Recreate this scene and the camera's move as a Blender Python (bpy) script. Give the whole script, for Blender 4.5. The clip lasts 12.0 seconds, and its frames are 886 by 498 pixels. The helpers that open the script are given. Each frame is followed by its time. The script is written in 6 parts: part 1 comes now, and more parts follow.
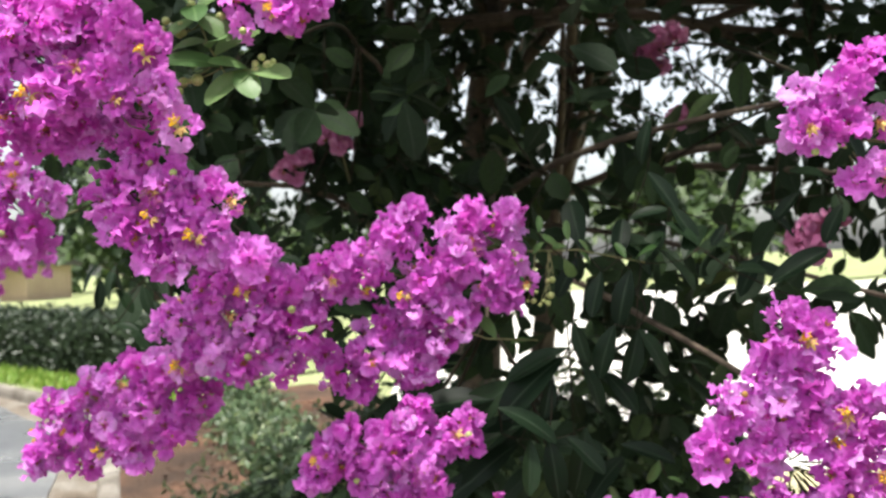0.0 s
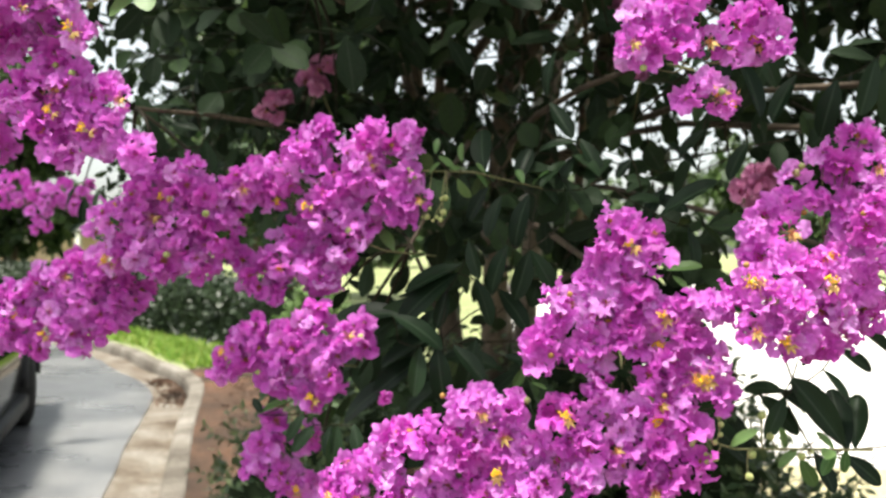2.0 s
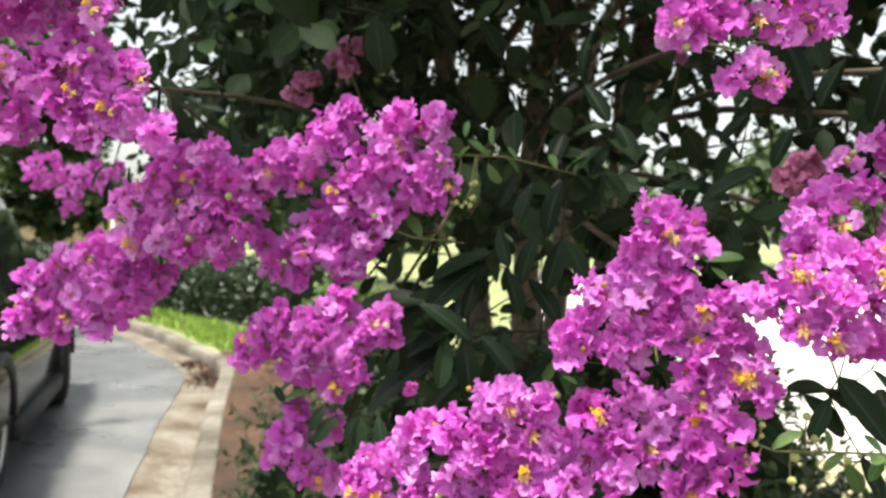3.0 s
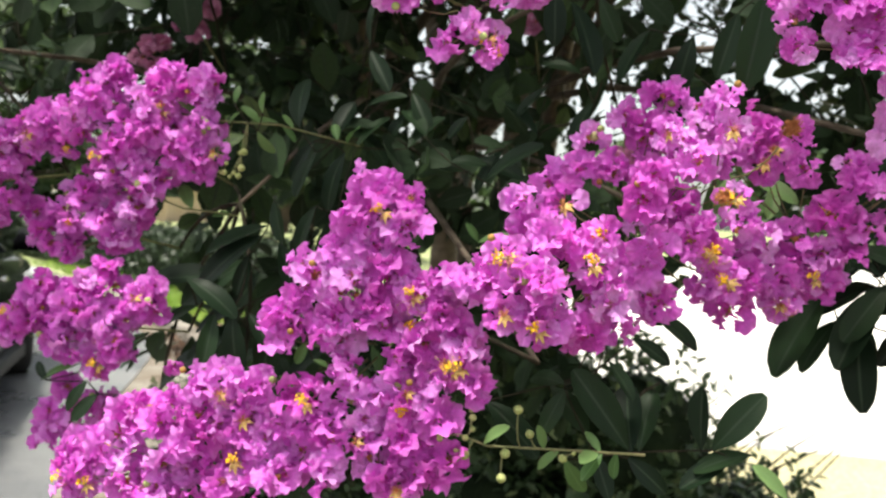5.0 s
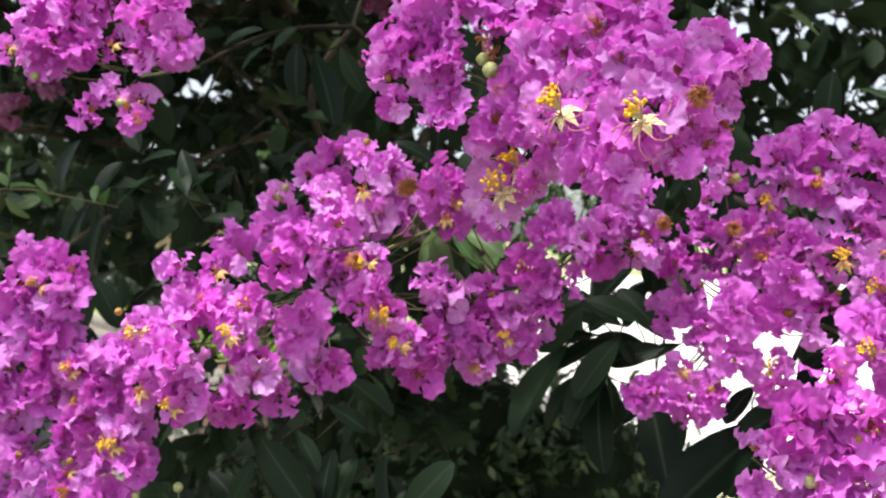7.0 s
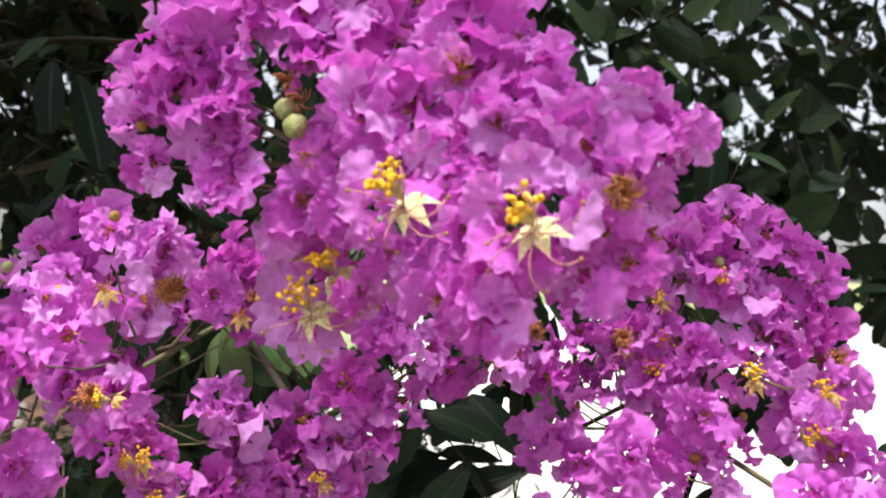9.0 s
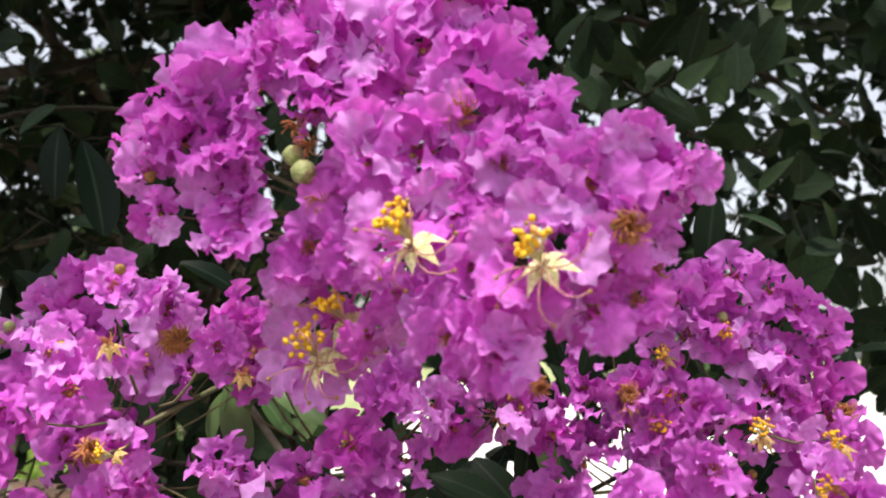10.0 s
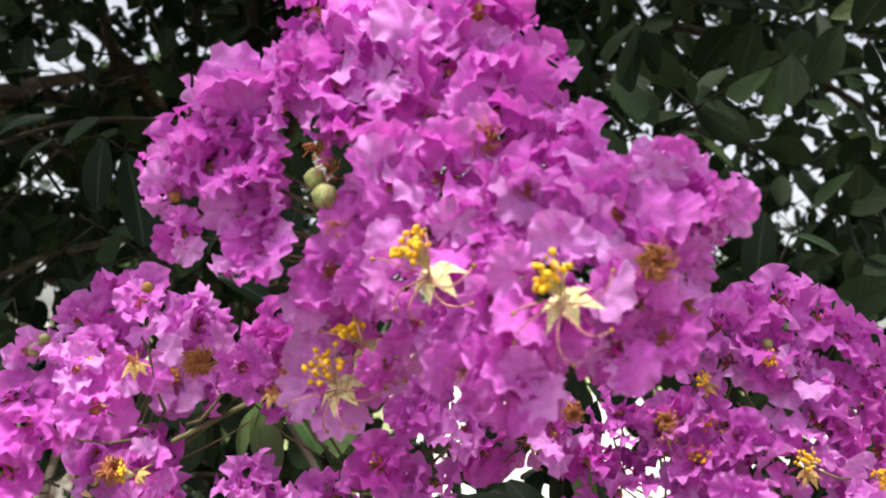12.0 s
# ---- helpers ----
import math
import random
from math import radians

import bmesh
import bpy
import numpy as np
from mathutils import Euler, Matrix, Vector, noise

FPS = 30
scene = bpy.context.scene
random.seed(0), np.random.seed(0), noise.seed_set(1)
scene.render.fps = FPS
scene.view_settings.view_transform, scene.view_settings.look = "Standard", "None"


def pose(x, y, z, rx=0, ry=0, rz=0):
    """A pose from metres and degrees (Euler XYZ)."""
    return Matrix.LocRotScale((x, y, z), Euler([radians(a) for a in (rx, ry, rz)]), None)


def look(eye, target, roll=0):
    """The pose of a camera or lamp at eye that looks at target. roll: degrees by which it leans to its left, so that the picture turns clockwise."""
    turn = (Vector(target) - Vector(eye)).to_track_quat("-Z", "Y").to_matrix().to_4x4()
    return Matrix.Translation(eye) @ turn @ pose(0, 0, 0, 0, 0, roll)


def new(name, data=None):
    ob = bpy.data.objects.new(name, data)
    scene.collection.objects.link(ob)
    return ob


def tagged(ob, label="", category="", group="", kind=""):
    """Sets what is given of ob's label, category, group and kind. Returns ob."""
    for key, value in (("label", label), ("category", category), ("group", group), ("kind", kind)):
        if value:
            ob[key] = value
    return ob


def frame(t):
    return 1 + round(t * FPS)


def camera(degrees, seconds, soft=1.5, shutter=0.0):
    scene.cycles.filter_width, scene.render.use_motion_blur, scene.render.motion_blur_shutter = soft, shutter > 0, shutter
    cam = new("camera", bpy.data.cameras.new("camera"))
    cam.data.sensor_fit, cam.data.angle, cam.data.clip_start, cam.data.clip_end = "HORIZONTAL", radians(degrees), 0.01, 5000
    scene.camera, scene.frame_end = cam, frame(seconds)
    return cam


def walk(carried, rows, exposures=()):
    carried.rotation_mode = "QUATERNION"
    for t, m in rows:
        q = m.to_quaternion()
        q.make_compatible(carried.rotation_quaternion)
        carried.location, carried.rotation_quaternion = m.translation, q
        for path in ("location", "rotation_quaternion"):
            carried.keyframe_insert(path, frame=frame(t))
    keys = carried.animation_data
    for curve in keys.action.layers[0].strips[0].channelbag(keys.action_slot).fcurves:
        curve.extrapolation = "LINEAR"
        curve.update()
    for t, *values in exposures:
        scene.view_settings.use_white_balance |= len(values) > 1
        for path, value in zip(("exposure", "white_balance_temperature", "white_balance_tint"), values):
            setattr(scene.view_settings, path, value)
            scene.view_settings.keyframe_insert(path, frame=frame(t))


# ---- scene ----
cam = camera(53.7, 12.0, 2.0)
cam.data.dof.use_dof, cam.data.dof.focus_distance, cam.data.dof.aperture_fstop = True, 0.45, 15.5
PATH = [
    (0, (0.0328, -0.0491, 1.5221), (-0.0285, 1.9497, 1.5536), -2.01),
    (0.5, (0.0989, -0.0845, 1.4746), (0.0033, 1.9113, 1.5619), -0.42),
    (1, (0.1392, -0.0827, 1.4790), (-0.0245, 1.9104, 1.5023), -0.63),
    (1.5, (0.2275, -0.0941, 1.4535), (-0.0075, 1.8920, 1.4632), -0.35),
    (2, (0.2514, -0.0999, 1.4442), (-0.0351, 1.8795, 1.4456), 0.71),
    (2.5, (0.2513, -0.0868, 1.4474), (-0.0943, 1.8830, 1.4299), 1.05),
    (2.7, (0.2466, -0.0823, 1.4465), (-0.1101, 1.8855, 1.4230), 1.23),
    (4.3, (0.3384, 0.0224, 1.4405), (0.0223, 1.9962, 1.3744), 2.72),
    (4.5, (0.3678, 0.0171, 1.4429), (0.0472, 1.9899, 1.3703), 2.66),
    (5, (0.4683, 0.0266, 1.4489), (0.1184, 1.9942, 1.3718), 3.06),
    (5.5, (0.5750, 0.0249, 1.4376), (0.2080, 1.9900, 1.3772), 2.70),
    (6, (0.6620, 0.0303, 1.4575), (0.2561, 1.9882, 1.4133), 2.00),
    (6.5, (0.6990, 0.0516, 1.4771), (0.2801, 2.0067, 1.4310), 0.90),
    (7, (0.7400, 0.1098, 1.4871), (0.2920, 2.0589, 1.4661), 0.90),
    (7.5, (0.7420, 0.1533, 1.5143), (0.3469, 2.1136, 1.4801), 0.10),
    (7.7, (0.7540, 0.1713, 1.5150), (0.3650, 2.1328, 1.4798), -0.20),
    (9.3, (0.7180, 0.2907, 1.5359), (0.6660, 2.2870, 1.6461), 2.30),
    (9.5, (0.7280, 0.2904, 1.5229), (0.6400, 2.2780, 1.7274), 1.50),
    (10, (0.7180, 0.2834, 1.5201), (0.6410, 2.2691, 1.7463), 1.50),
    (10.5, (0.7390, 0.2762, 1.5672), (0.5610, 2.2673, 1.6284), 1.90),
    (11, (0.7190, 0.2914, 1.5179), (0.5950, 2.2729, 1.7594), 2.30),
    (11.5, (0.7370, 0.2908, 1.5459), (0.5290, 2.2738, 1.7023), 2.50),
    (12, (0.7280, 0.2926, 1.5299), (0.5300, 2.2693, 1.7614), 2.80),
]
walk(cam, [(t, look(eye, target, roll)) for t, eye, target, roll in PATH], [(0.0, 1.25, 6550, 8), (2.5, 1.3, 6850, 5), (4.5, 1.25, 6950, 4.5), (5.5, 1.22, 6600, 7), (7.0, 1.12, 6350, 11), (9.5, 1.02, 6500, 12.5), (12.0, 1.02, 6700, 11)])


# ---- light ----
world = bpy.data.worlds.new("sky")
scene.world = world
world.use_nodes = True
wn = world.node_tree
sky = wn.nodes.new("ShaderNodeTexSky")
sky.sky_type, sky.sun_disc = "NISHITA", False
sky.sun_elevation, sky.sun_rotation = radians(72), radians(208)
sky.dust_density = 3.0
veil = wn.nodes.new("ShaderNodeHueSaturation")
veil.inputs["Saturation"].default_value = 0.35
wn.links.new(sky.outputs[0], veil.inputs["Color"])
wn.links.new(veil.outputs[0], wn.nodes["Background"].inputs[0])
wn.nodes["Background"].inputs[1].default_value = 0.125
sun = new("sun", bpy.data.lights.new("sun", "SUN"))
sun.data.energy, sun.data.angle, sun.data.color = 4.3, radians(7), (1.0, 0.96, 0.90)
sun.matrix_world = look((0, 0, 0), (-math.sin(radians(208)) * math.cos(radians(72)), -math.cos(radians(208)) * math.cos(radians(72)), -math.sin(radians(72))))


# ---- materials ----
def material(name, rough=0.6, spec=0.5, metal=0.0):
    m = bpy.data.materials.new(name)
    m.use_nodes = True
    b = m.node_tree.nodes["Principled BSDF"]
    b.inputs["Roughness"].default_value, b.inputs["Metallic"].default_value = rough, metal
    b.inputs["Specular IOR Level"].default_value = spec
    return m, m.node_tree, b


def noise_at(nt, scale, detail=3.0, coord="Object", rough=0.6):
    tc = nt.nodes.new("ShaderNodeTexCoord")
    n = nt.nodes.new("ShaderNodeTexNoise")
    n.inputs["Scale"].default_value, n.inputs["Detail"].default_value, n.inputs["Roughness"].default_value = scale, detail, rough
    nt.links.new(tc.outputs[coord], n.inputs["Vector"])
    return n.outputs["Fac"]


def ramp(nt, fac, stops):
    r = nt.nodes.new("ShaderNodeValToRGB")
    while len(r.color_ramp.elements) < len(stops):
        r.color_ramp.elements.new(0.5)
    for e, (at, c) in zip(r.color_ramp.elements, stops):
        e.position, e.color = at, (*c, 1)
    nt.links.new(fac, r.inputs["Fac"])
    return r.outputs["Color"]


def mixed(nt, a, b, fac, mode="MIX"):
    m = nt.nodes.new("ShaderNodeMix")
    m.data_type, m.blend_type = "RGBA", mode
    for v, s in ((fac, m.inputs[0]), (a, m.inputs[6]), (b, m.inputs[7])):
        if hasattr(v, "is_linked"):
            nt.links.new(v, s)
        else:
            s.default_value = v if not isinstance(v, tuple) else (*v, 1)
    return m.outputs[2]


def bumped(nt, b, height, strength, distance):
    n = nt.nodes.new("ShaderNodeBump")
    n.inputs["Strength"].default_value, n.inputs["Distance"].default_value = strength, distance
    nt.links.new(height, n.inputs["Height"])
    nt.links.new(n.outputs[0], b.inputs["Normal"])


def rough_stuff(name, scale, stops, fine, depth=0.01, rough=0.85, spec=0.3, strength=0.6):
    """Two scales of colour and a fine relief."""
    m, nt, b = material(name, rough, spec)
    big = ramp(nt, noise_at(nt, scale, 4), stops)
    small = ramp(nt, noise_at(nt, fine, 5), [(0.3, (0.6, 0.6, 0.6)), (0.75, (1.25, 1.25, 1.25))])
    nt.links.new(mixed(nt, big, small, 1.0, "MULTIPLY"), b.inputs["Base Color"])
    bumped(nt, b, noise_at(nt, fine, 5), strength, depth)
    return m


def uv_of(nt):
    u = nt.nodes.new("ShaderNodeUVMap")
    s = nt.nodes.new("ShaderNodeSeparateXYZ")
    nt.links.new(u.outputs[0], s.inputs[0])
    return s.outputs[0], s.outputs[1]


def random_of(nt, island=False):
    n = nt.nodes.new("ShaderNodeNewGeometry" if island else "ShaderNodeObjectInfo")
    return n.outputs["Random Per Island" if island else "Random"]


def sheet_material(name, colours, translucent, rough, spec, light=1.0, island=False, veins=None, glow=None, through_tint=None):
    """Thin petals and leaves: gloss on top, some light passes through. Colour runs with chance, grain and along the blade."""
    m, nt, b = material(name, rough, spec)
    u, v = uv_of(nt)
    base = ramp(nt, random_of(nt, island), colours)
    grain = ramp(nt, noise_at(nt, 260, 3), [(0.3, (0.78, 0.78, 0.78)), (0.7, (1.12, 1.12, 1.12))])
    col = mixed(nt, base, grain, 1.0, "MULTIPLY")
    if veins:
        w = nt.nodes.new("ShaderNodeMath")
        w.operation = "SUBTRACT"
        nt.links.new(v, w.inputs[0])
        w.inputs[1].default_value = 0.5
        a = nt.nodes.new("ShaderNodeMath")
        a.operation = "ABSOLUTE"
        nt.links.new(w.outputs[0], a.inputs[0])
        rib = ramp(nt, a.outputs[0], [(0.015, (1, 1, 1)), (0.06, (0, 0, 0))])
        col = mixed(nt, col, veins, rib)
        wave = nt.nodes.new("ShaderNodeTexWave")
        wave.inputs["Scale"].default_value, wave.inputs["Distortion"].default_value = 3.2, 1.5
        vec = nt.nodes.new("ShaderNodeCombineXYZ")
        s = nt.nodes.new("ShaderNodeMath")
        s.operation = "MULTIPLY_ADD"
        nt.links.new(a.outputs[0], s.inputs[0])
        s.inputs[1].default_value = -0.8
        nt.links.new(u, s.inputs[2])
        nt.links.new(s.outputs[0], vec.inputs[0])
        nt.links.new(vec.outputs[0], wave.inputs["Vector"])
        bumped(nt, b, wave.outputs["Fac"], 0.1, 0.0005)
    if glow:
        col = mixed(nt, glow, col, ramp(nt, u, [(0.05, (0, 0, 0)), (0.26, (1, 1, 1))]))
        col = mixed(nt, col, (0.93, 0.66, 0.95), ramp(nt, u, [(0.60, (0, 0, 0)), (1.0, (0.16, 0.16, 0.16))]))
        fold = noise_at(nt, 520, 4)
        bumped(nt, b, fold, 0.4, 0.0008)
    nt.links.new(col, b.inputs["Base Color"])
    t = nt.nodes.new("ShaderNodeBsdfTranslucent")
    nt.links.new(mixed(nt, col, through_tint, 0.5) if through_tint else col, t.inputs["Color"])
    mix = nt.nodes.new("ShaderNodeMixShader")
    mix.inputs[0].default_value = translucent
    nt.links.new(b.outputs[0], mix.inputs[1])
    nt.links.new(t.outputs[0], mix.inputs[2])
    nt.links.new(mix.outputs[0], nt.nodes["Material Output"].inputs[0])
    return m


PETAL = sheet_material("magenta_petal", [(0.0, (0.63, 0.095, 0.565)), (0.35, (0.72, 0.155, 0.70)), (0.7, (0.79, 0.25, 0.80)), (1.0, (0.86, 0.43, 0.92))], 0.45, 0.85, 0.12, glow=(0.52, 0.03, 0.30), through_tint=(0.80, 0.09, 0.62))
# duller, redder copy of PETAL: the crown's shade is put into its colour
SHADED_PETAL = sheet_material("shaded_petal", [(0.0, (0.44, 0.12, 0.28)), (1.0, (0.60, 0.24, 0.42))], 0.35, 0.6, 0.25, glow=(0.40, 0.03, 0.16))
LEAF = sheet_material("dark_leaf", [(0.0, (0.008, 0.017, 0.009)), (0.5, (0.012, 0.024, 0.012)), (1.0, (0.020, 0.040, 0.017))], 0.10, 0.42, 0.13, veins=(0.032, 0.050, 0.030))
YOUNG_LEAF = sheet_material("young_leaf", [(0.0, (0.07, 0.15, 0.045)), (1.0, (0.17, 0.27, 0.10))], 0.35, 0.45, 0.3, veins=(0.13, 0.23, 0.08))
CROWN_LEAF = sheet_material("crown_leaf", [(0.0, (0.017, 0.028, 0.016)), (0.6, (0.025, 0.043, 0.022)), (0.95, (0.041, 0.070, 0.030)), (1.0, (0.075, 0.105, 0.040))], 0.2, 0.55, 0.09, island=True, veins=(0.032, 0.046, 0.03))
FAR_LEAF = sheet_material("far_leaf", [(0.0, (0.022, 0.048, 0.014)), (1.0, (0.07, 0.11, 0.032))], 0.25, 0.5, 0.4, island=True)
# hedge green darkened to carry the shade of the trees over it
SHADED_HEDGE_LEAF = sheet_material("shaded_hedge_leaf", [(0.0, (0.007, 0.015, 0.006)), (1.0, (0.019, 0.036, 0.011))], 0.15, 0.45, 0.4, island=True)
SHRUB_LEAF = sheet_material("shrub_leaf", [(0.0, (0.028, 0.058, 0.020)), (0.8, (0.07, 0.11, 0.045)), (1.0, (0.17, 0.21, 0.09))], 0.18, 0.45, 0.4, island=True)
YOUNG_BUSH = sheet_material("bush_leaf", [(0.0, (0.06, 0.12, 0.03)), (1.0, (0.16, 0.24, 0.08))], 0.3, 0.5, 0.3, island=True)
GRASS = sheet_material("grass_blade", [(0.0, (0.11, 0.21, 0.025)), (0.7, (0.19, 0.31, 0.045)), (1.0, (0.32, 0.35, 0.10))], 0.3, 0.5, 0.3, island=True)
ANTHER = rough_stuff("yellow_anther", 300, [(0.3, (0.90, 0.46, 0.015)), (0.7, (0.95, 0.60, 0.04))], 900, 0.0004, 0.7)
CREAM = rough_stuff("cream_calyx", 200, [(0.3, (0.72, 0.60, 0.26)), (0.7, (0.86, 0.78, 0.48))], 800, 0.0003, 0.6)
TAN = rough_stuff("tan_calyx", 200, [(0.3, (0.50, 0.30, 0.10)), (0.7, (0.72, 0.50, 0.20))], 800, 0.0003, 0.7)
OLIVE = rough_stuff("olive_calyx", 200, [(0.3, (0.26, 0.17, 0.05)), (0.7, (0.50, 0.24, 0.07))], 800, 0.0003, 0.7)
FILAMENT = rough_stuff("pink_filament", 150, [(0.3, (0.55, 0.16, 0.22)), (0.7, (0.68, 0.36, 0.28))], 700, 0.0002, 0.6)
BUD = rough_stuff("green_bud", 180, [(0.3, (0.26, 0.33, 0.10)), (0.7, (0.46, 0.46, 0.20))], 700, 0.0004, 0.5)
RUST = rough_stuff("withered_stamen", 200, [(0.3, (0.36, 0.11, 0.05)), (0.7, (0.62, 0.26, 0.10))], 700, 0.0004, 0.8)
TWIG = rough_stuff("green_twig", 60, [(0.3, (0.13, 0.15, 0.06)), (0.7, (0.22, 0.20, 0.10))], 500, 0.0006, 0.7)
DARK_TWIG = rough_stuff("dark_twig", 30, [(0.3, (0.016, 0.015, 0.010)), (0.7, (0.045, 0.036, 0.024))], 300, 0.0006, 0.85, 0.15)
BARK = rough_stuff("crape_bark", 7, [(0.35, (0.07, 0.052, 0.04)), (0.6, (0.13, 0.10, 0.075)), (0.75, (0.20, 0.155, 0.12))], 60, 0.004, 0.8)
DARK_BARK = rough_stuff("dark_bark", 3, [(0.35, (0.06, 0.045, 0.035)), (0.7, (0.14, 0.10, 0.08))], 30, 0.02, 0.9)
# near-black colour that paints the shade behind outer leaves
SHADE = rough_stuff("inner_shade", 20, [(0.3, (0.008, 0.014, 0.007)), (0.7, (0.022, 0.034, 0.015))], 120, 0.01, 0.95, 0.1)
MULCH = rough_stuff("red_brown_mulch", 2.2, [(0.3, (0.045, 0.031, 0.024)), (0.5, (0.085, 0.052, 0.036)), (0.72, (0.16, 0.083, 0.052))], 45, 0.03, 0.95, 0.2, 0.9)
CONCRETE = rough_stuff("old_concrete", 2.1, [(0.3, (0.085, 0.072, 0.058)), (0.5, (0.16, 0.142, 0.12)), (0.7, (0.25, 0.228, 0.20))], 70, 0.004, 0.85)
GUTTER = rough_stuff("stained_gutter", 2.6, [(0.28, (0.060, 0.042, 0.028)), (0.45, (0.13, 0.105, 0.08)), (0.6, (0.19, 0.17, 0.145)), (0.75, (0.24, 0.22, 0.19))], 38, 0.006, 0.85)
PALE_CONCRETE = rough_stuff("pale_concrete", 0.5, [(0.3, (0.52, 0.50, 0.46)), (0.7, (0.64, 0.62, 0.58))], 60, 0.003, 0.85)
LAWN = rough_stuff("lawn", 0.35, [(0.3, (0.18, 0.22, 0.09)), (0.7, (0.31, 0.33, 0.17))], 25, 0.03, 0.9, 0.2)
DRY_LAWN = rough_stuff("dry_lawn", 0.8, [(0.3, (0.33, 0.31, 0.17)), (0.7, (0.47, 0.42, 0.26))], 30, 0.03, 0.95, 0.2)
STUCCO = rough_stuff("peach_stucco", 0.8, [(0.3, (0.55, 0.40, 0.30)), (0.7, (0.66, 0.50, 0.38))], 40, 0.004, 0.9)
WHITE_PAINT = rough_stuff("white_paint", 1.5, [(0.3, (0.72, 0.71, 0.68)), (0.7, (0.80, 0.79, 0.76))], 60, 0.002, 0.6)
SHINGLE = rough_stuff("grey_shingle", 1.2, [(0.3, (0.09, 0.085, 0.08)), (0.7, (0.16, 0.15, 0.14))], 12, 0.02, 0.9)
TYRE = rough_stuff("tyre_rubber", 12, [(0.3, (0.012, 0.012, 0.012)), (0.7, (0.028, 0.027, 0.026))], 120, 0.003, 0.75)
TRIM = rough_stuff("black_trim", 8, [(0.3, (0.012, 0.012, 0.013)), (0.7, (0.022, 0.022, 0.023))], 150, 0.001, 0.55)


def asphalt():
    m, nt, b = material("worn_asphalt", 0.5, 0.5)
    big = ramp(nt, noise_at(nt, 0.55, 5), [(0.35, (0.062, 0.064, 0.070)), (0.5, (0.105, 0.107, 0.112)), (0.66, (0.20, 0.197, 0.195))])
    fine = ramp(nt, noise_at(nt, 130, 3), [(0.35, (0.6, 0.6, 0.6)), (0.7, (1.35, 1.35, 1.35))])
    nt.links.new(mixed(nt, big, fine, 1.0, "MULTIPLY"), b.inputs["Base Color"])
    worn = ramp(nt, noise_at(nt, 0.8, 4), [(0.3, (0.20, 0.20, 0.20)), (0.7, (0.42, 0.42, 0.42))])
    nt.links.new(worn, b.inputs["Roughness"])
    bumped(nt, b, noise_at(nt, 130, 3), 0.35, 0.004)
    return m


def plain(name, colour, rough, spec=0.5, metal=0.0, coat=0.0):
    m, nt, b = material(name, rough, spec, metal)
    c = ramp(nt, noise_at(nt, 5, 4), [(0.3, tuple(v * 0.8 for v in colour)), (0.7, colour)])
    nt.links.new(c, b.inputs["Base Color"])
    b.inputs["Coat Weight"].default_value, b.inputs["Coat Roughness"].default_value = coat, 0.06
    return m


ASPHALT = asphalt()
CAR_PAINT = plain("black_car_paint", (0.004, 0.004, 0.005), 0.09, 0.22, 0.0, 0.0)
ALLOY = plain("alloy", (0.62, 0.62, 0.63), 0.28, 0.5, 1.0)
CHROME = plain("chrome", (0.75, 0.75, 0.76), 0.12, 0.5, 1.0)
TINTED = plain("tinted_glass", (0.010, 0.012, 0.013), 0.05, 0.6)
LAMP_GLASS = plain("lamp_glass", (0.55, 0.56, 0.58), 0.12, 0.6)
RED_GLASS = plain("red_lamp_glass", (0.25, 0.01, 0.012), 0.15, 0.6)


# ---- makers ----
def mesh_of(name, verts, faces, mats, uvs=None, slots=None, smooth=True):
    me = bpy.data.meshes.new(name)
    me.from_pydata([tuple(v) for v in verts], [], [tuple(f) for f in faces])
    for m in mats:
        me.materials.append(m)
    if uvs is not None:
        lay = me.uv_layers.new(name="UVMap")
        lay.data.foreach_set("uv", [c for lp in me.loops for c in uvs[lp.vertex_index]])
    if slots is not None:
        me.polygons.foreach_set("material_index", slots)
    me.polygons.foreach_set("use_smooth", [smooth] * len(me.polygons))
    me.update()
    return me


def child(name, me, parent, m=None, label=""):
    ob = new(name, me)
    ob.parent = parent
    if m is not None:
        ob.matrix_basis = m
    return tagged(ob, label)


def part(name, bm, mat, parent, label="", smooth=False):
    me = bpy.data.meshes.new(name)
    bm.to_mesh(me)
    bm.free()
    me.materials.append(mat)
    me.polygons.foreach_set("use_smooth", [smooth] * len(me.polygons))
    return child(name, me, parent, None, label)


def thing(name, at, label, category, group="", kind=""):
    ob = new(name)
    ob.location, ob.empty_display_size = at, 0.05
    return tagged(ob, label, category, group, kind)


def frame_on(at, normal, spin=0.0, size=1.0):
    q = Vector(normal).to_track_quat("Z", "Y").to_matrix().to_4x4()
    return Matrix.Translation(at) @ q @ pose(0, 0, 0, 0, 0, spin) @ Matrix.Scale(size, 4)


def tube(points, radii, sides=6, base=0):
    """Verts and faces of one tapered tube through the points."""
    pts = [Vector(p) for p in points]
    verts, faces = [], []
    for i, p in enumerate(pts):
        d = (pts[min(i + 1, len(pts) - 1)] - pts[max(i - 1, 0)]).normalized()
        a = d.orthogonal().normalized() if i == 0 else (a - d * a.dot(d)).normalized()
        b = d.cross(a)
        for k in range(sides):
            w = 2 * math.pi * k / sides
            verts.append(p + (a * math.cos(w) + b * math.sin(w)) * radii[i])
    for i in range(len(pts) - 1):
        for k in range(sides):
            j = (k + 1) % sides
            faces.append((base + i * sides + k, base + i * sides + j, base + (i + 1) * sides + j, base + (i + 1) * sides + k))
    faces.append(tuple(base + k for k in reversed(range(sides))))
    faces.append(tuple(base + (len(pts) - 1) * sides + k for k in range(sides)))
    return verts, faces


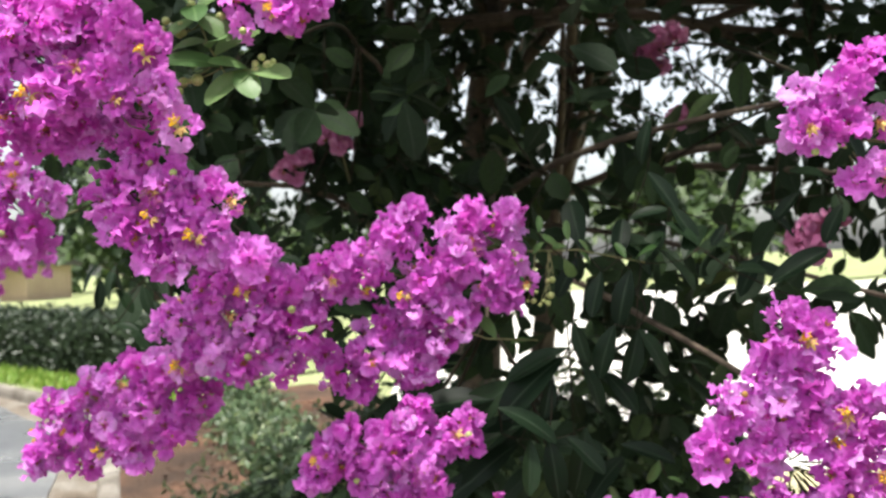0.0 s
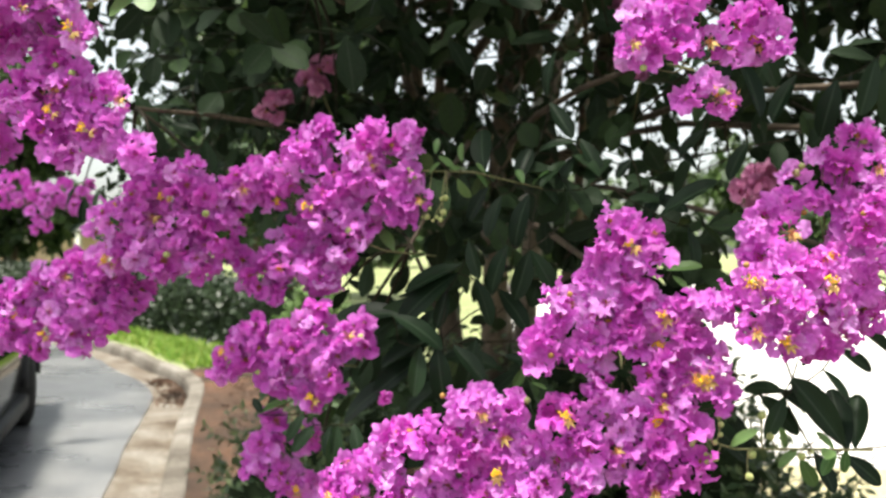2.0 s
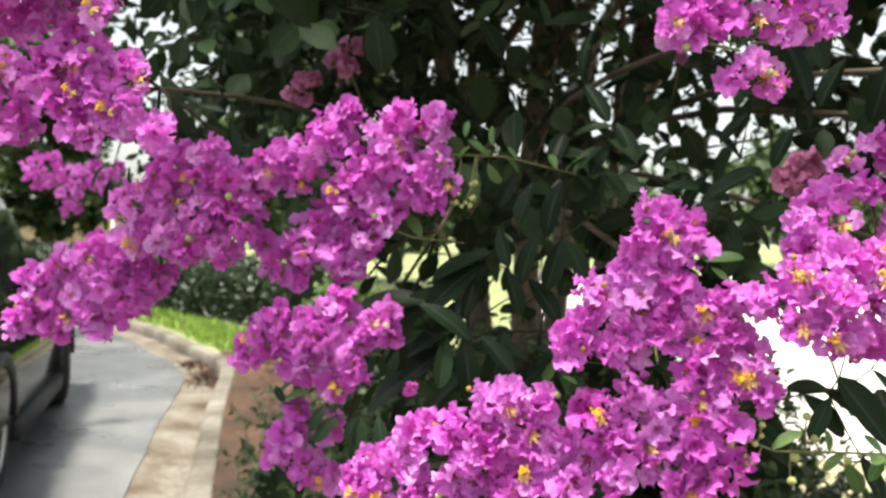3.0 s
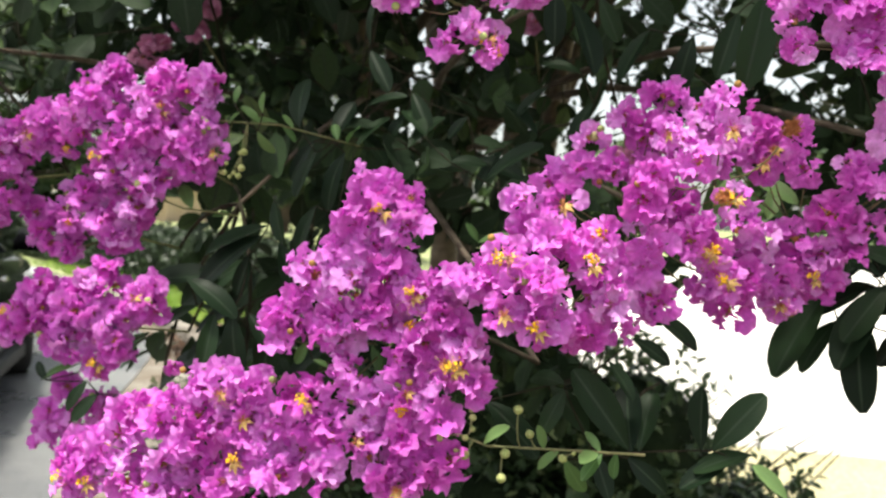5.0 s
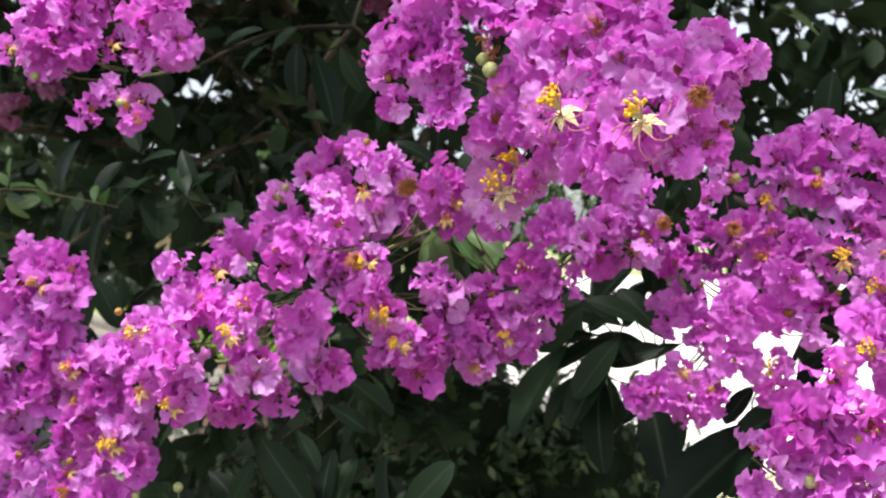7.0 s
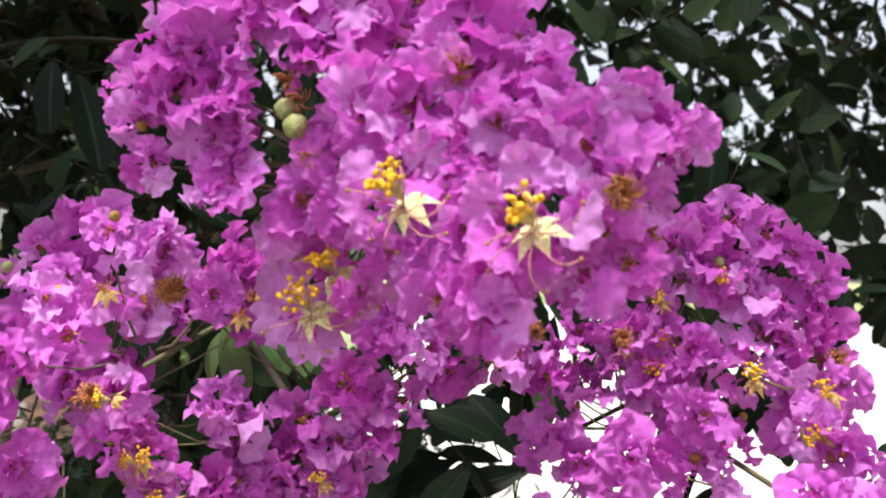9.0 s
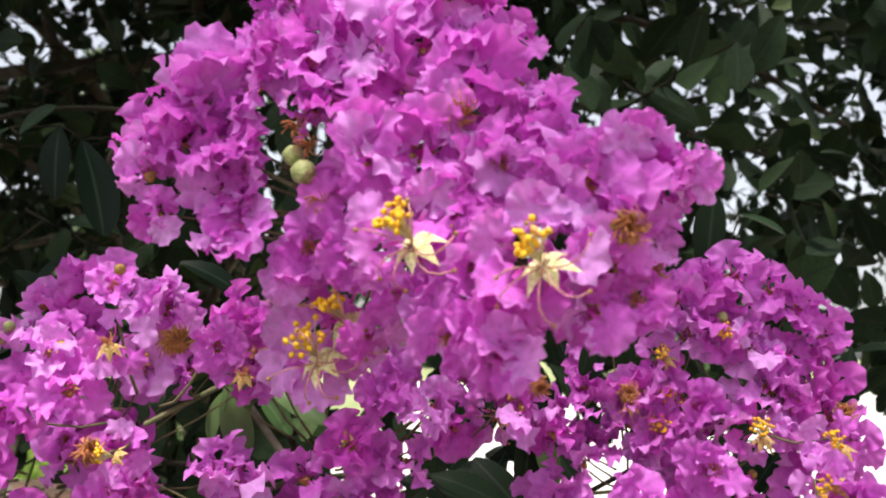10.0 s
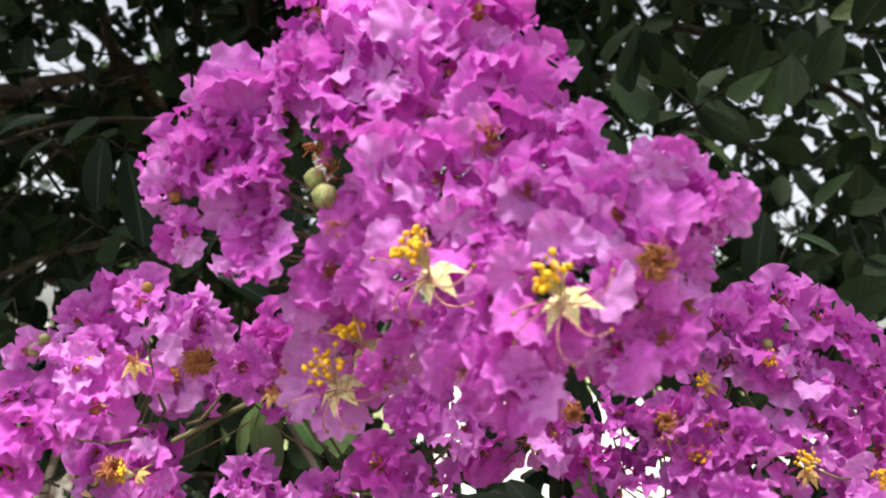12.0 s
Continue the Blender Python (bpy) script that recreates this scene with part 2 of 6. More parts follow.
def tubes(name, runs, mat, sides=6):
    verts, faces = [], []
    for pts, radii in runs:
        v, f = tube(pts, radii, sides, len(verts))
        verts += v
        faces += f
    return mesh_of(name, verts, faces, [mat])


def bend(a, b, rng, sag=0.0, wave=0.1, n=6):
    """A gently crooked run of points from a to b."""
    a, b = Vector(a), Vector(b)
    d = (b - a).length
    off = Vector((rng.uniform(-1, 1), rng.uniform(-1, 1), rng.uniform(-1, 1))) * d * wave
    return [a.lerp(b, i / (n - 1)) + (off - Vector((0, 0, sag * d))) * math.sin(math.pi * i / (n - 1)) for i in range(n)]


def ball(at, r, base, rings=5, sides=8, squash=1.0):
    verts, faces = [], []
    for i in range(rings + 1):
        t = math.pi * i / rings
        for k in range(sides):
            w = 2 * math.pi * k / sides
            verts.append((at[0] + r * math.sin(t) * math.cos(w), at[1] + r * math.sin(t) * math.sin(w), at[2] + r * squash * math.cos(t)))
    for i in range(rings):
        for k in range(sides):
            j = (k + 1) % sides
            faces.append((base + i * sides + k, base + (i + 1) * sides + k, base + (i + 1) * sides + j, base + i * sides + j))
    return verts, faces


# ---- flowers ----
def petal_shape(rng, nu, nv, base=0, calm=1.0):
    """One crinkled petal along +x: a thin claw that opens into a round, pleated blade with a softly scalloped rim."""
    p = [rng.uniform(0, 6.28) for _ in range(9)]
    curl, radius, deep = rng.uniform(-0.6, 0.7) * calm, rng.uniform(0.0084, 0.0104), rng.uniform(0.75, 1.25) * calm
    frill = rng.choice((6, 7, 8) if nu < 30 else (7, 8, 9))
    fine = 15 if nu > 44 else 0
    mid = 0.0060 + radius * 0.62
    verts, faces, uvs = [], [], []
    for i in range(nv + 1):
        s = (i / nv) ** 0.85
        for j in range(nu + 1):
            w = math.radians(-165 + 330 * j / nu)
            rim = 0.04 * math.sin(2 * w + p[0]) + 0.03 * math.sin(4 * w + p[1]) + (0.03 if nu > 30 else 0.06) * math.sin(frill * w + p[2]) + (0.036 * math.sin(fine * w + p[3]) + 0.02 * math.sin(23 * w + p[8]) if fine else 0.0)
            pull = 1 - 0.22 * max(0.0, -math.cos(w))
            r = radius * s * (1 + rim * s) * pull
            x, y = mid + r * math.cos(w), r * 1.16 * math.sin(w)
            z = deep * (0.0020 * s * s * math.sin(2 * w + p[4]) + (0.0021 if nu > 30 else 0.0025) * s ** 4 * math.sin(frill * w + p[5] + 0.8 * math.sin(w + p[6])))
            z += deep * (0.0026 * noise.noise((x * 170 + p[0], y * 170 + p[1], p[2])) * (0.3 + 0.7 * s) + (0.0012 * noise.noise((x * 400 + p[3], y * 400, p[4])) * (0.4 + 0.6 * s) if nu > 30 else 0.0) + (0.0007 * s ** 5 * math.sin(fine * w + p[7]) if fine else 0.0))
            a = curl * (x / (mid + radius)) ** 2
            verts.append((x * math.cos(a * 0.6) - z * math.sin(a), y, z * math.cos(a) + x * math.sin(a * 0.6)))
            uvs.append((min(1.0, max(0.0, x / (mid + radius))), 0.5 + y / radius * 0.4))
    for i in range(nv):
        for j in range(nu):
            a = base + i * (nu + 1) + j
            faces.append((a, a + 1, a + nu + 2, a + nu + 1) if i else (a, a + nu + 2, a + nu + 1))
    o = base + len(verts)
    verts += [(0, -0.0006, 0), (0, 0.0006, 0), (mid * 0.6, 0.0010, 0.0002), (mid * 0.6, -0.0010, 0.0002)]
    uvs += [(0.02, 0.5), (0.02, 0.5), (0.2, 0.5), (0.2, 0.5)]
    faces.append((o, o + 3, o + 2, o + 1))
    return verts, faces, uvs


def star_cup(rng, base, lobes=6, r=0.0085, h=0.004, tip=0.0):
    """A calyx: a small cup that splits into six pointed lobes."""
    verts, faces = [], []
    for k in range(lobes):
        w = 2 * math.pi * k / lobes + rng.uniform(-0.12, 0.12)
        q = math.pi / lobes
        o = base + len(verts)
        for rr, aa, zz in ((0.0012, w - q, -h), (0.0012, w + q, -h), (0.0038, w - q, 0), (0.0038, w + q, 0), (r * 0.60, w - q * 0.86, 0.0006), (r * 0.60, w + q * 0.86, 0.0006), (r * rng.uniform(0.85, 1.15), w, tip), (r * 0.55, w, 0.0014)):
            verts.append((rr * math.cos(aa), rr * math.sin(aa), zz))
        faces += [(o, o + 1, o + 3, o + 2), (o + 2, o + 3, o + 7), (o + 2, o + 7, o + 4), (o + 3, o + 5, o + 7), (o + 4, o + 7, o + 6), (o + 7, o + 5, o + 6)]
    return verts, faces


def flower_mesh(seed, nu, nv, petal_mat, petals=True):
    rng = random.Random(seed)
    verts, faces = star_cup(rng, 0, r=0.0055)
    uvs, slots = [(0.5, 0.5)] * len(verts), [1] * len(faces)
    for k in range(6 if petals else 0):
        v, f, t = petal_shape(rng, nu, nv, len(verts), 1.15)
        m = pose(0, 0, 0.0005, 0, 0, 60 * k + rng.uniform(-14, 14)) @ pose(-0.0015 + rng.uniform(-0.003, 0.003), rng.uniform(-0.003, 0.003), rng.uniform(-0.003, 0.004), rng.uniform(-48, 48), -rng.uniform(-28, 58), 0)
        verts += [m @ Vector(c) for c in v]
        faces += f
        uvs += t
        slots += [0] * len(f)
    return mesh_of("flower", verts, faces, [petal_mat, OLIVE], uvs, slots)


def stamen_mesh(seed):
    rng = random.Random(seed)
    verts, faces, slots = [], [], []
    for _ in range(26):
        w, s, h = rng.uniform(0, 6.28), rng.uniform(0.0008, 0.0062), rng.uniform(0.0055, 0.0110)
        top = Vector((s * math.cos(w), s * math.sin(w), h))
        v, f = tube([(0, 0, 0), (top.x * 0.5, top.y * 0.5, h * 0.6), top], [0.00022] * 3, 3, len(verts))
        verts += v
        faces += f
        slots += [1] * len(f)
        v, f = ball((0, 0, 0), 0.00115, len(verts), 4, 6, 0.75)
        turn = pose(*top, rng.uniform(0, 180), rng.uniform(0, 180), 0)
        verts += [turn @ Vector(c) for c in v]
        faces += f
        slots += [0] * len(f)
    return mesh_of("stamen_tuft", verts, faces, [ANTHER, CREAM], None, slots)


def filament_mesh(seed):
    """Six long curling outer filaments with a small tip each."""
    rng = random.Random(seed)
    verts, faces, slots = [], [], []
    for k in range(6):
        w = k * 1.047 + rng.uniform(-0.3, 0.3)
        r, lift = rng.uniform(0.011, 0.017), rng.uniform(0.004, 0.010)
        pts = [(r * s * math.cos(w + 0.5 * s * s), r * s * math.sin(w + 0.5 * s * s), 0.001 + lift * math.sin(2.4 * s)) for s in (0, 0.2, 0.4, 0.6, 0.8, 1.0)]
        v, f = tube(pts, [0.00028] * 6, 4, len(verts))
        verts += v
        faces += f
        slots += [0] * len(f)
        v, f = ball(pts[-1], 0.0008, len(verts), 3, 5)
        verts += v
        faces += f
        slots += [1] * len(f)
    return mesh_of("filament_whorl", verts, faces, [FILAMENT, OLIVE], None, slots)


def calyx_mesh(seed, mat, r=0.0100):
    v, f = star_cup(random.Random(seed), 0, r=r, tip=-0.0042)
    dome, more = ball((0, 0, 0.0004), 0.0036, len(v), 5, 12, 0.55)
    v, f = v + dome, f + more
    return mesh_of("calyx", v, f, [mat], smooth=False)


def bud_mesh(seed, r, mat):
    """A round bud with six shallow seams and a small beak."""
    v, f = ball((0, 0, 0), r, 0, 8, 12, 0.95)
    v = [Vector(c) * (1 - 0.07 * abs(math.cos(3 * math.atan2(c[1], c[0]))) ** 6 * (1 - abs(c[2]) / r * 0.4)) for c in v]
    v = [Vector((c.x, c.y, c.z + (0.12 * r if c.z > 0.9 * r else 0))) for c in v]
    return mesh_of("bud", v, f, [mat])


FAR_FLOWERS = [flower_mesh(170 + i, 18, 3, PETAL) for i in range(14)]
NEAR_FLOWERS = [flower_mesh(100 + i, 26, 4, PETAL) for i in range(20)]
FINE_FLOWERS = [flower_mesh(130 + i, 42, 5, PETAL) for i in range(14)]
DIM_FLOWERS = [flower_mesh(150 + i, 10, 2, SHADED_PETAL) for i in range(5)]
CORES = [flower_mesh(180 + i, 6, 6, PETAL, False) for i in range(3)]
PETALS = []
for i in range(22):
    pv, pf, pt = petal_shape(random.Random(300 + i), 48, 8, 0, 1.0)
    PETALS.append(mesh_of("petal", pv, pf, [PETAL], pt))
SMALL_PETALS = []
for i in range(10):
    pv, pf, pt = petal_shape(random.Random(340 + i), 26, 4, 0, 1.0)
    SMALL_PETALS.append(mesh_of("petal", pv, pf, [PETAL], pt))
STAMENS = [stamen_mesh(400 + i) for i in range(5)]
FILAMENTS = [filament_mesh(420 + i) for i in range(4)]
CALYCES = [calyx_mesh(440 + i, CREAM, 0.0104) for i in range(3)]
TAN_CALYCES = [calyx_mesh(444 + i, TAN, 0.0090) for i in range(3)]
BUDS = [bud_mesh(460, 0.0034, BUD), bud_mesh(461, 0.0044, BUD), bud_mesh(462, 0.0028, OLIVE)]
CAPSULE = bud_mesh(463, 0.0050, BUD)


def wisp_mesh(seed):
    """The withered brown tuft that a spent flower leaves."""
    rng = random.Random(seed)
    runs = []
    for _ in range(20):
        w, r = rng.uniform(0, 6.28), rng.uniform(0.002, 0.006)
        runs.append(([(0, 0, 0), (r * 0.6 * math.cos(w), r * 0.6 * math.sin(w), 0.003), (r * math.cos(w + 0.5), r * math.sin(w + 0.5), rng.uniform(0.001, 0.006))], [0.0003, 0.00025, 0.0002]))
    return tubes("withered_tuft", runs, RUST, 4)


WISPS = [wisp_mesh(480 + i) for i in range(3)]


LIMB_TIPS = [(-0.30, 0.95, 1.62), (0.05, 1.0, 1.45), (0.42, 0.82, 1.32), (0.62, 0.85, 1.42), (0.92, 0.92, 1.48), (0.45, 0.95, 1.70), (-0.1, 1.05, 1.80), (0.8, 0.85, 1.62)]


# where the flower masses stand apart: a place, the way through and the radius
FLOWER_GAPS = [(Vector(q), Vector(w).normalized(), r) for q, w, r in (((0.578, 0.760, 1.479), (-0.25, 1.0, -0.02), 0.022), ((0.578, 0.760, 1.479), (0.15, 1.0, 0.03), 0.020), ((0.548, 0.70, 1.478), (0.15, 1.0, 0.03), 0.014), ((0.605, 0.68, 1.500), (-0.3, 1.0, -0.02), 0.017), ((0.80, 0.80, 1.515), (0.1, 1.0, -0.05), 0.013), ((0.764, 0.79, 1.495), (0.1, 1.0, -0.05), 0.012),
    ((0.586, 0.68, 1.514), (-0.3, 1.0, 0.05), 0.013), ((0.573, 0.68, 1.492), (-0.3, 1.0, 0.05), 0.010), ((0.619, 0.68, 1.531), (-0.2, 1.0, 0.05), 0.010), ((0.873, 0.80, 1.502), (0.25, 1.0, -0.05), 0.010), ((0.908, 0.80, 1.512), (0.3, 1.0, -0.05), 0.010),
    ((0.609, 0.620, 1.549), (-0.34, 1.0, 0.09), 0.012), ((0.622, 0.620, 1.549), (-0.30, 1.0, 0.09), 0.013), ((0.635, 0.620, 1.552), (-0.26, 1.0, 0.10), 0.012), ((0.559, 0.760, 1.560), (-0.34, 1.0, 0.09), 0.016), ((0.581, 0.760, 1.562), (-0.30, 1.0, 0.09), 0.017), ((0.602, 0.760, 1.563), (-0.25, 1.0, 0.10), 0.014), ((0.566, 0.755, 1.483), (0.13, 1.0, 0.047), 0.019), ((0.829, 0.80, 1.539), (0.2, 1.0, 0.0), 0.011), ((0.646, 0.62, 1.572), (-0.2, 1.0, 0.1), 0.011), ((0.603, 0.63, 1.581), (-0.3, 1.0, 0.1), 0.009))]


def flower_cluster(label, lobes, stars, kind, seed, spent=(), fill=1.0, bloom=0.92, close=False):
    """A panicle: flowers spread over its lobes, each on a stalk from the main stem; open ones with stamens at the given places."""
    rng = random.Random(seed)
    pts = [Vector(p[:3]) for p in lobes]
    mid = sum(pts, Vector()) / len(pts)
    core = mid + Vector((0.0, 0.045 if kind != "dim" else 0.02, -0.015))
    top = thing("flower_cluster", core, label, "flower cluster", "crape myrtle flower clusters")
    runs = []
    sites = []
    hero = kind == "hero"
    size = 1.16 if hero else bloom
    for c, r in ((Vector(p[:3]), p[3]) for p in lobes):
        out = (c - core).normalized()
        n = max(1, round((r / (0.0152 if hero else 0.0128 * bloom)) ** 2 * 0.95 * fill))
        q0 = rng.uniform(0, 6.28)
        if close and n == 1 and rng.random() > fill:
            continue
        for i in range(n):
            z = 1 - 2 * (i + 0.5) / n
            w = q0 + i * 2.39996
            d = Vector((math.sqrt(1 - z * z) * math.cos(w), math.sqrt(1 - z * z) * math.sin(w), z))
            reach = max(r - 0.0150 * size, 0.004) if n > 1 else 0.0
            facing = (d * (0.8 if n > 2 else 0.3) + out * 0.7 + (Vector((0, -0.5, 0.1)) if hero else Vector()) + Vector((rng.gauss(0, 0.45), rng.gauss(-0.2, 0.45), rng.gauss(0.1, 0.45)))).normalized()
            sites.append((c + d * reach, facing, min(1.0, max(0.62, r / 0.0125)) if n == 1 else 1.0))
    sites = [s for s in sites if all(((s[0] - q).cross(w)).length > r or abs((s[0] - q).dot(w)) > 0.09 for q, w, r in FLOWER_GAPS)] or sites[:1]
    stars = [Vector(s) for s in stars]
    sites = [s for s in sites if all((s[0] - q).length > 0.010 for q in stars)]
    sites += [(q, Vector((rng.uniform(-0.35, 0.35), -1.0, rng.uniform(-0.3, 0.35))).normalized(), 0.0) for q in stars]
    for count, (at, facing, fit) in enumerate(sites):
        chosen = fit == 0.0
        bright = hero or (len(sites) - count) % 2 == 1
        m = frame_on(at - core, facing, rng.uniform(0, 360), size * max(fit, 0.5) * rng.uniform(0.88, 1.12))
        roll = rng.random()
        if chosen:
            # an open bloom seen past its petals: stamens lean up, the pale calyx hangs below
            m = Matrix.Translation(at - core) @ pose(0, 0, 0, 0, 0 if hero else rng.uniform(-40, 40), 0) @ Matrix.Scale(rng.uniform(0.95, 1.1) if hero else rng.uniform(0.66, 0.88), 4)
            tilt = rng.uniform(-0.4, 0.2)
            ob = child("flower", rng.choice(CALYCES if hero else TAN_CALYCES), top, m @ frame_on((0.006, 0.0, -0.008), (-0.40, -0.58, 0.66), rng.uniform(0, 60), 0.95), "open bloom with a cream six-pointed calyx" if hero else "open bloom with a tan calyx")
            back = ob.matrix_basis.inverted() @ m
            up = frame_on((0.0045, -0.001, -0.0065), (tilt - 0.45, -0.6, 0.65), rng.uniform(0, 360), 1.15)
            child("stamen_tuft", rng.choice(STAMENS), ob, back @ up, "tuft of yellow stamens") if bright else child("withered_tuft", rng.choice(WISPS), ob, back @ up, "withered orange-brown stamens")
            if hero or roll < 0.3:
                child("filament_whorl", rng.choice(FILAMENTS), ob, back @ frame_on((0.005, -0.001, -0.008), (tilt, -0.9, -0.35), rng.uniform(0, 360), 1.1), "long curled pink filaments")
            for k in range(5):
                child("petal", rng.choice(PETALS if hero else SMALL_PETALS), ob, back @ frame_on((0.003, 0.010, -0.004), (rng.uniform(-.2, .2), -1, 0.2)) @ pose(0, 0, 0, 0, 0, 72 * k + rng.uniform(-20, 20)) @ pose(0.004, 0, 0, rng.uniform(-25, 25), rng.uniform(-25, 15), 0) @ Matrix.Scale(0.9, 4))
        elif hero:
            ob = child("flower", rng.choice(CORES), top, m)
            for k in range(6):
                child("petal", rng.choice(PETALS), ob, pose(0, 0, 0.0005, 0, 0, 60 * k + rng.uniform(-16, 16)) @ pose(-0.0022, 0, 0, rng.uniform(-40, 40), -rng.uniform(-26, 44), 0))
        else:
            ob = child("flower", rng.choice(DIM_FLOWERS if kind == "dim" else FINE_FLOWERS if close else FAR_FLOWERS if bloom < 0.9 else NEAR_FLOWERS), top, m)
        if not chosen and kind == "near" and roll < 0.03:
            child("stamen_tuft", rng.choice(STAMENS), ob, pose(0, 0, 0.001), "tuft of yellow stamens")
        elif not chosen and kind != "dim" and roll < 0.17:
            child("withered_tuft", rng.choice(WISPS), ob, pose(0, 0, 0.002), "withered brown stamens")
        back = at - facing * 0.006 - core
        if rng.random() < 0.55:
            runs.append((bend(Vector((0, 0, 0)).lerp(back, 0.25), back, rng, 0.1, 0.06, 4), [0.0009, 0.0008, 0.0007, 0.0006]))
    foot = Vector((rng.uniform(-0.02, 0.02), rng.uniform(0.10, 0.16), rng.uniform(-0.05, 0.03)))
    runs.append(([foot, foot * 0.5, (0, 0, 0)], [0.0019, 0.0017, 0.0014]))
    limb = min((Vector(q) for q in LIMB_TIPS), key=lambda q: (q - core - foot).length) - core
    child("branch", tubes("branch", [(bend(limb, foot, rng, -0.06, 0.05, 8), [0.0026, 0.0025, 0.0024, 0.0023, 0.0022, 0.0021, 0.0020, 0.0019])], DARK_TWIG, 5), top, None, "slender dark branch")
    child("stem", tubes("stem", runs, TWIG, 4), top, None, "thin green-brown branching stem")
    if kind == "near":
        for _ in range(2 if close else max(2, len(lobes) // 5)):
            at, facing, _c = rng.choice(sites)
            child("bud", rng.choice(BUDS), top, frame_on(at + facing * 0.006 + Vector((rng.uniform(-.012, .012), -0.004, rng.uniform(-.012, .012))) - core, facing))
    for q in spent:
        ob = child("spent_flower", CORES[0], top, frame_on(Vector(q) - core, (0.1, -1, -0.1), 0, 1.25), "spent bloom with an olive calyx")
        for k in range(3):
            child("withered_tuft", WISPS[k], ob, pose(0, 0, 0.002, rng.uniform(-30, 30), rng.uniform(-30, 30), 40 * k), "withered orange-brown stamens")
    if hero:
        for dx, dy, dz, k in ((0, -0.008, 0, 1.0), (-0.005, -0.004, 0.007, 0.85)):
            child("seed_capsule", CAPSULE, top, frame_on(Vector((0.654 + dx, 0.605 + dy, 1.583 + dz)) - core, (0.2, -0.9, -0.3), 20, k), "pale green round seed capsule")
        for dx, dz in ((0.006, -0.011), (-0.004, 0.017), (0.001, 0.010)):
            child("withered_tuft", WISPS[0], top, frame_on(Vector((0.654 + dx, 0.598, 1.583 + dz)) - core, (0.1, -1, -0.2), 0, 1.0), "withered brown stamens")
    return top


# ---- leaves ----
def leaf_shape(length, wide, fold, droop, nu=4, nv=10):
    verts, uvs, faces = [], [], []
    for i in range(nv + 1):
        t = i / nv
        w = wide * (math.sin(math.pi / 2 * min(1.0, t / 0.58)) ** 0.85 if t < 0.58 else math.sqrt(max(0.0, 1 - ((t - 0.58) / 0.43) ** 2)))
        w = max(w, wide * 0.06)
        for j in range(nu + 1):
            u = 2 * j / nu - 1
            verts.append((length * t, u * w, fold * abs(u) * w - droop * length * t * t + 0.002 * math.sin(7 * t + 2 * u) * (abs(u))))
            uvs.append((t, j / nu))
    for i in range(nv):
        for j in range(nu):
            a = i * (nu + 1) + j
            faces.append((a, a + 1, a + nu + 2, a + nu + 1))
    return verts, faces, uvs


def leaf_mesh(mat, wide, fold, droop):
    v, f, t = leaf_shape(1.0, wide, fold, droop)
    return mesh_of("leaf", v, f, [mat], t)


LEAF_SET = {m.name: [leaf_mesh(m, w, f, d) for w, f, d in ((0.20, 0.32, 0.18), (0.215, 0.22, 0.30), (0.185, 0.45, 0.12), (0.205, 0.18, 0.40))] for m in (LEAF, YOUNG_LEAF)}


def leafy_branch(label, blades, mat, seed):
    """A twig that carries the given leaves, each from its stalk to its tip."""
    rng = random.Random(seed)
    bases = [Vector(b[:3]) for b in blades]
    mid = sum(bases, Vector()) / len(bases)
    top = thing("leafy_twig", mid, label, "leafy twig", "crape myrtle twigs")
    def run_twig(pts, radii):
        child("twig", tubes("twig", [(pts, [q * 0.55 for q in radii])], DARK_TWIG, 5), top)
    for i, b in enumerate(blades):
        base, tip = Vector(b[:3]), Vector(b[3:])
        d = tip - base
        x = d.normalized()
        up = (Vector((rng.uniform(-0.5, 0.5), -0.55, 0.7 + rng.uniform(-0.3, 0.3)))).normalized()
        z = (up - x * up.dot(x)).normalized()
        m = Matrix((x, z.cross(x), z)).transposed().to_4x4()
        child("leaf", rng.choice(LEAF_SET[mat.name]), top, Matrix.Translation(base - mid) @ m @ Matrix.Scale(d.length, 4))
        if i:
            near = min(bases[:i], key=lambda q: (q - base).length)
            if (near - base).length < 0.075:
                run_twig(bend(near - mid, base - mid, rng, 0.03, 0.05, 4), [0.0013] * 4)
        else:
            run_twig(bend(base - mid + Vector((0.03, 0.16, 0.03)), base - mid, rng, 0.05, 0.08, 5), [0.0022, 0.002, 0.0018, 0.0015, 0.0013])
    return top


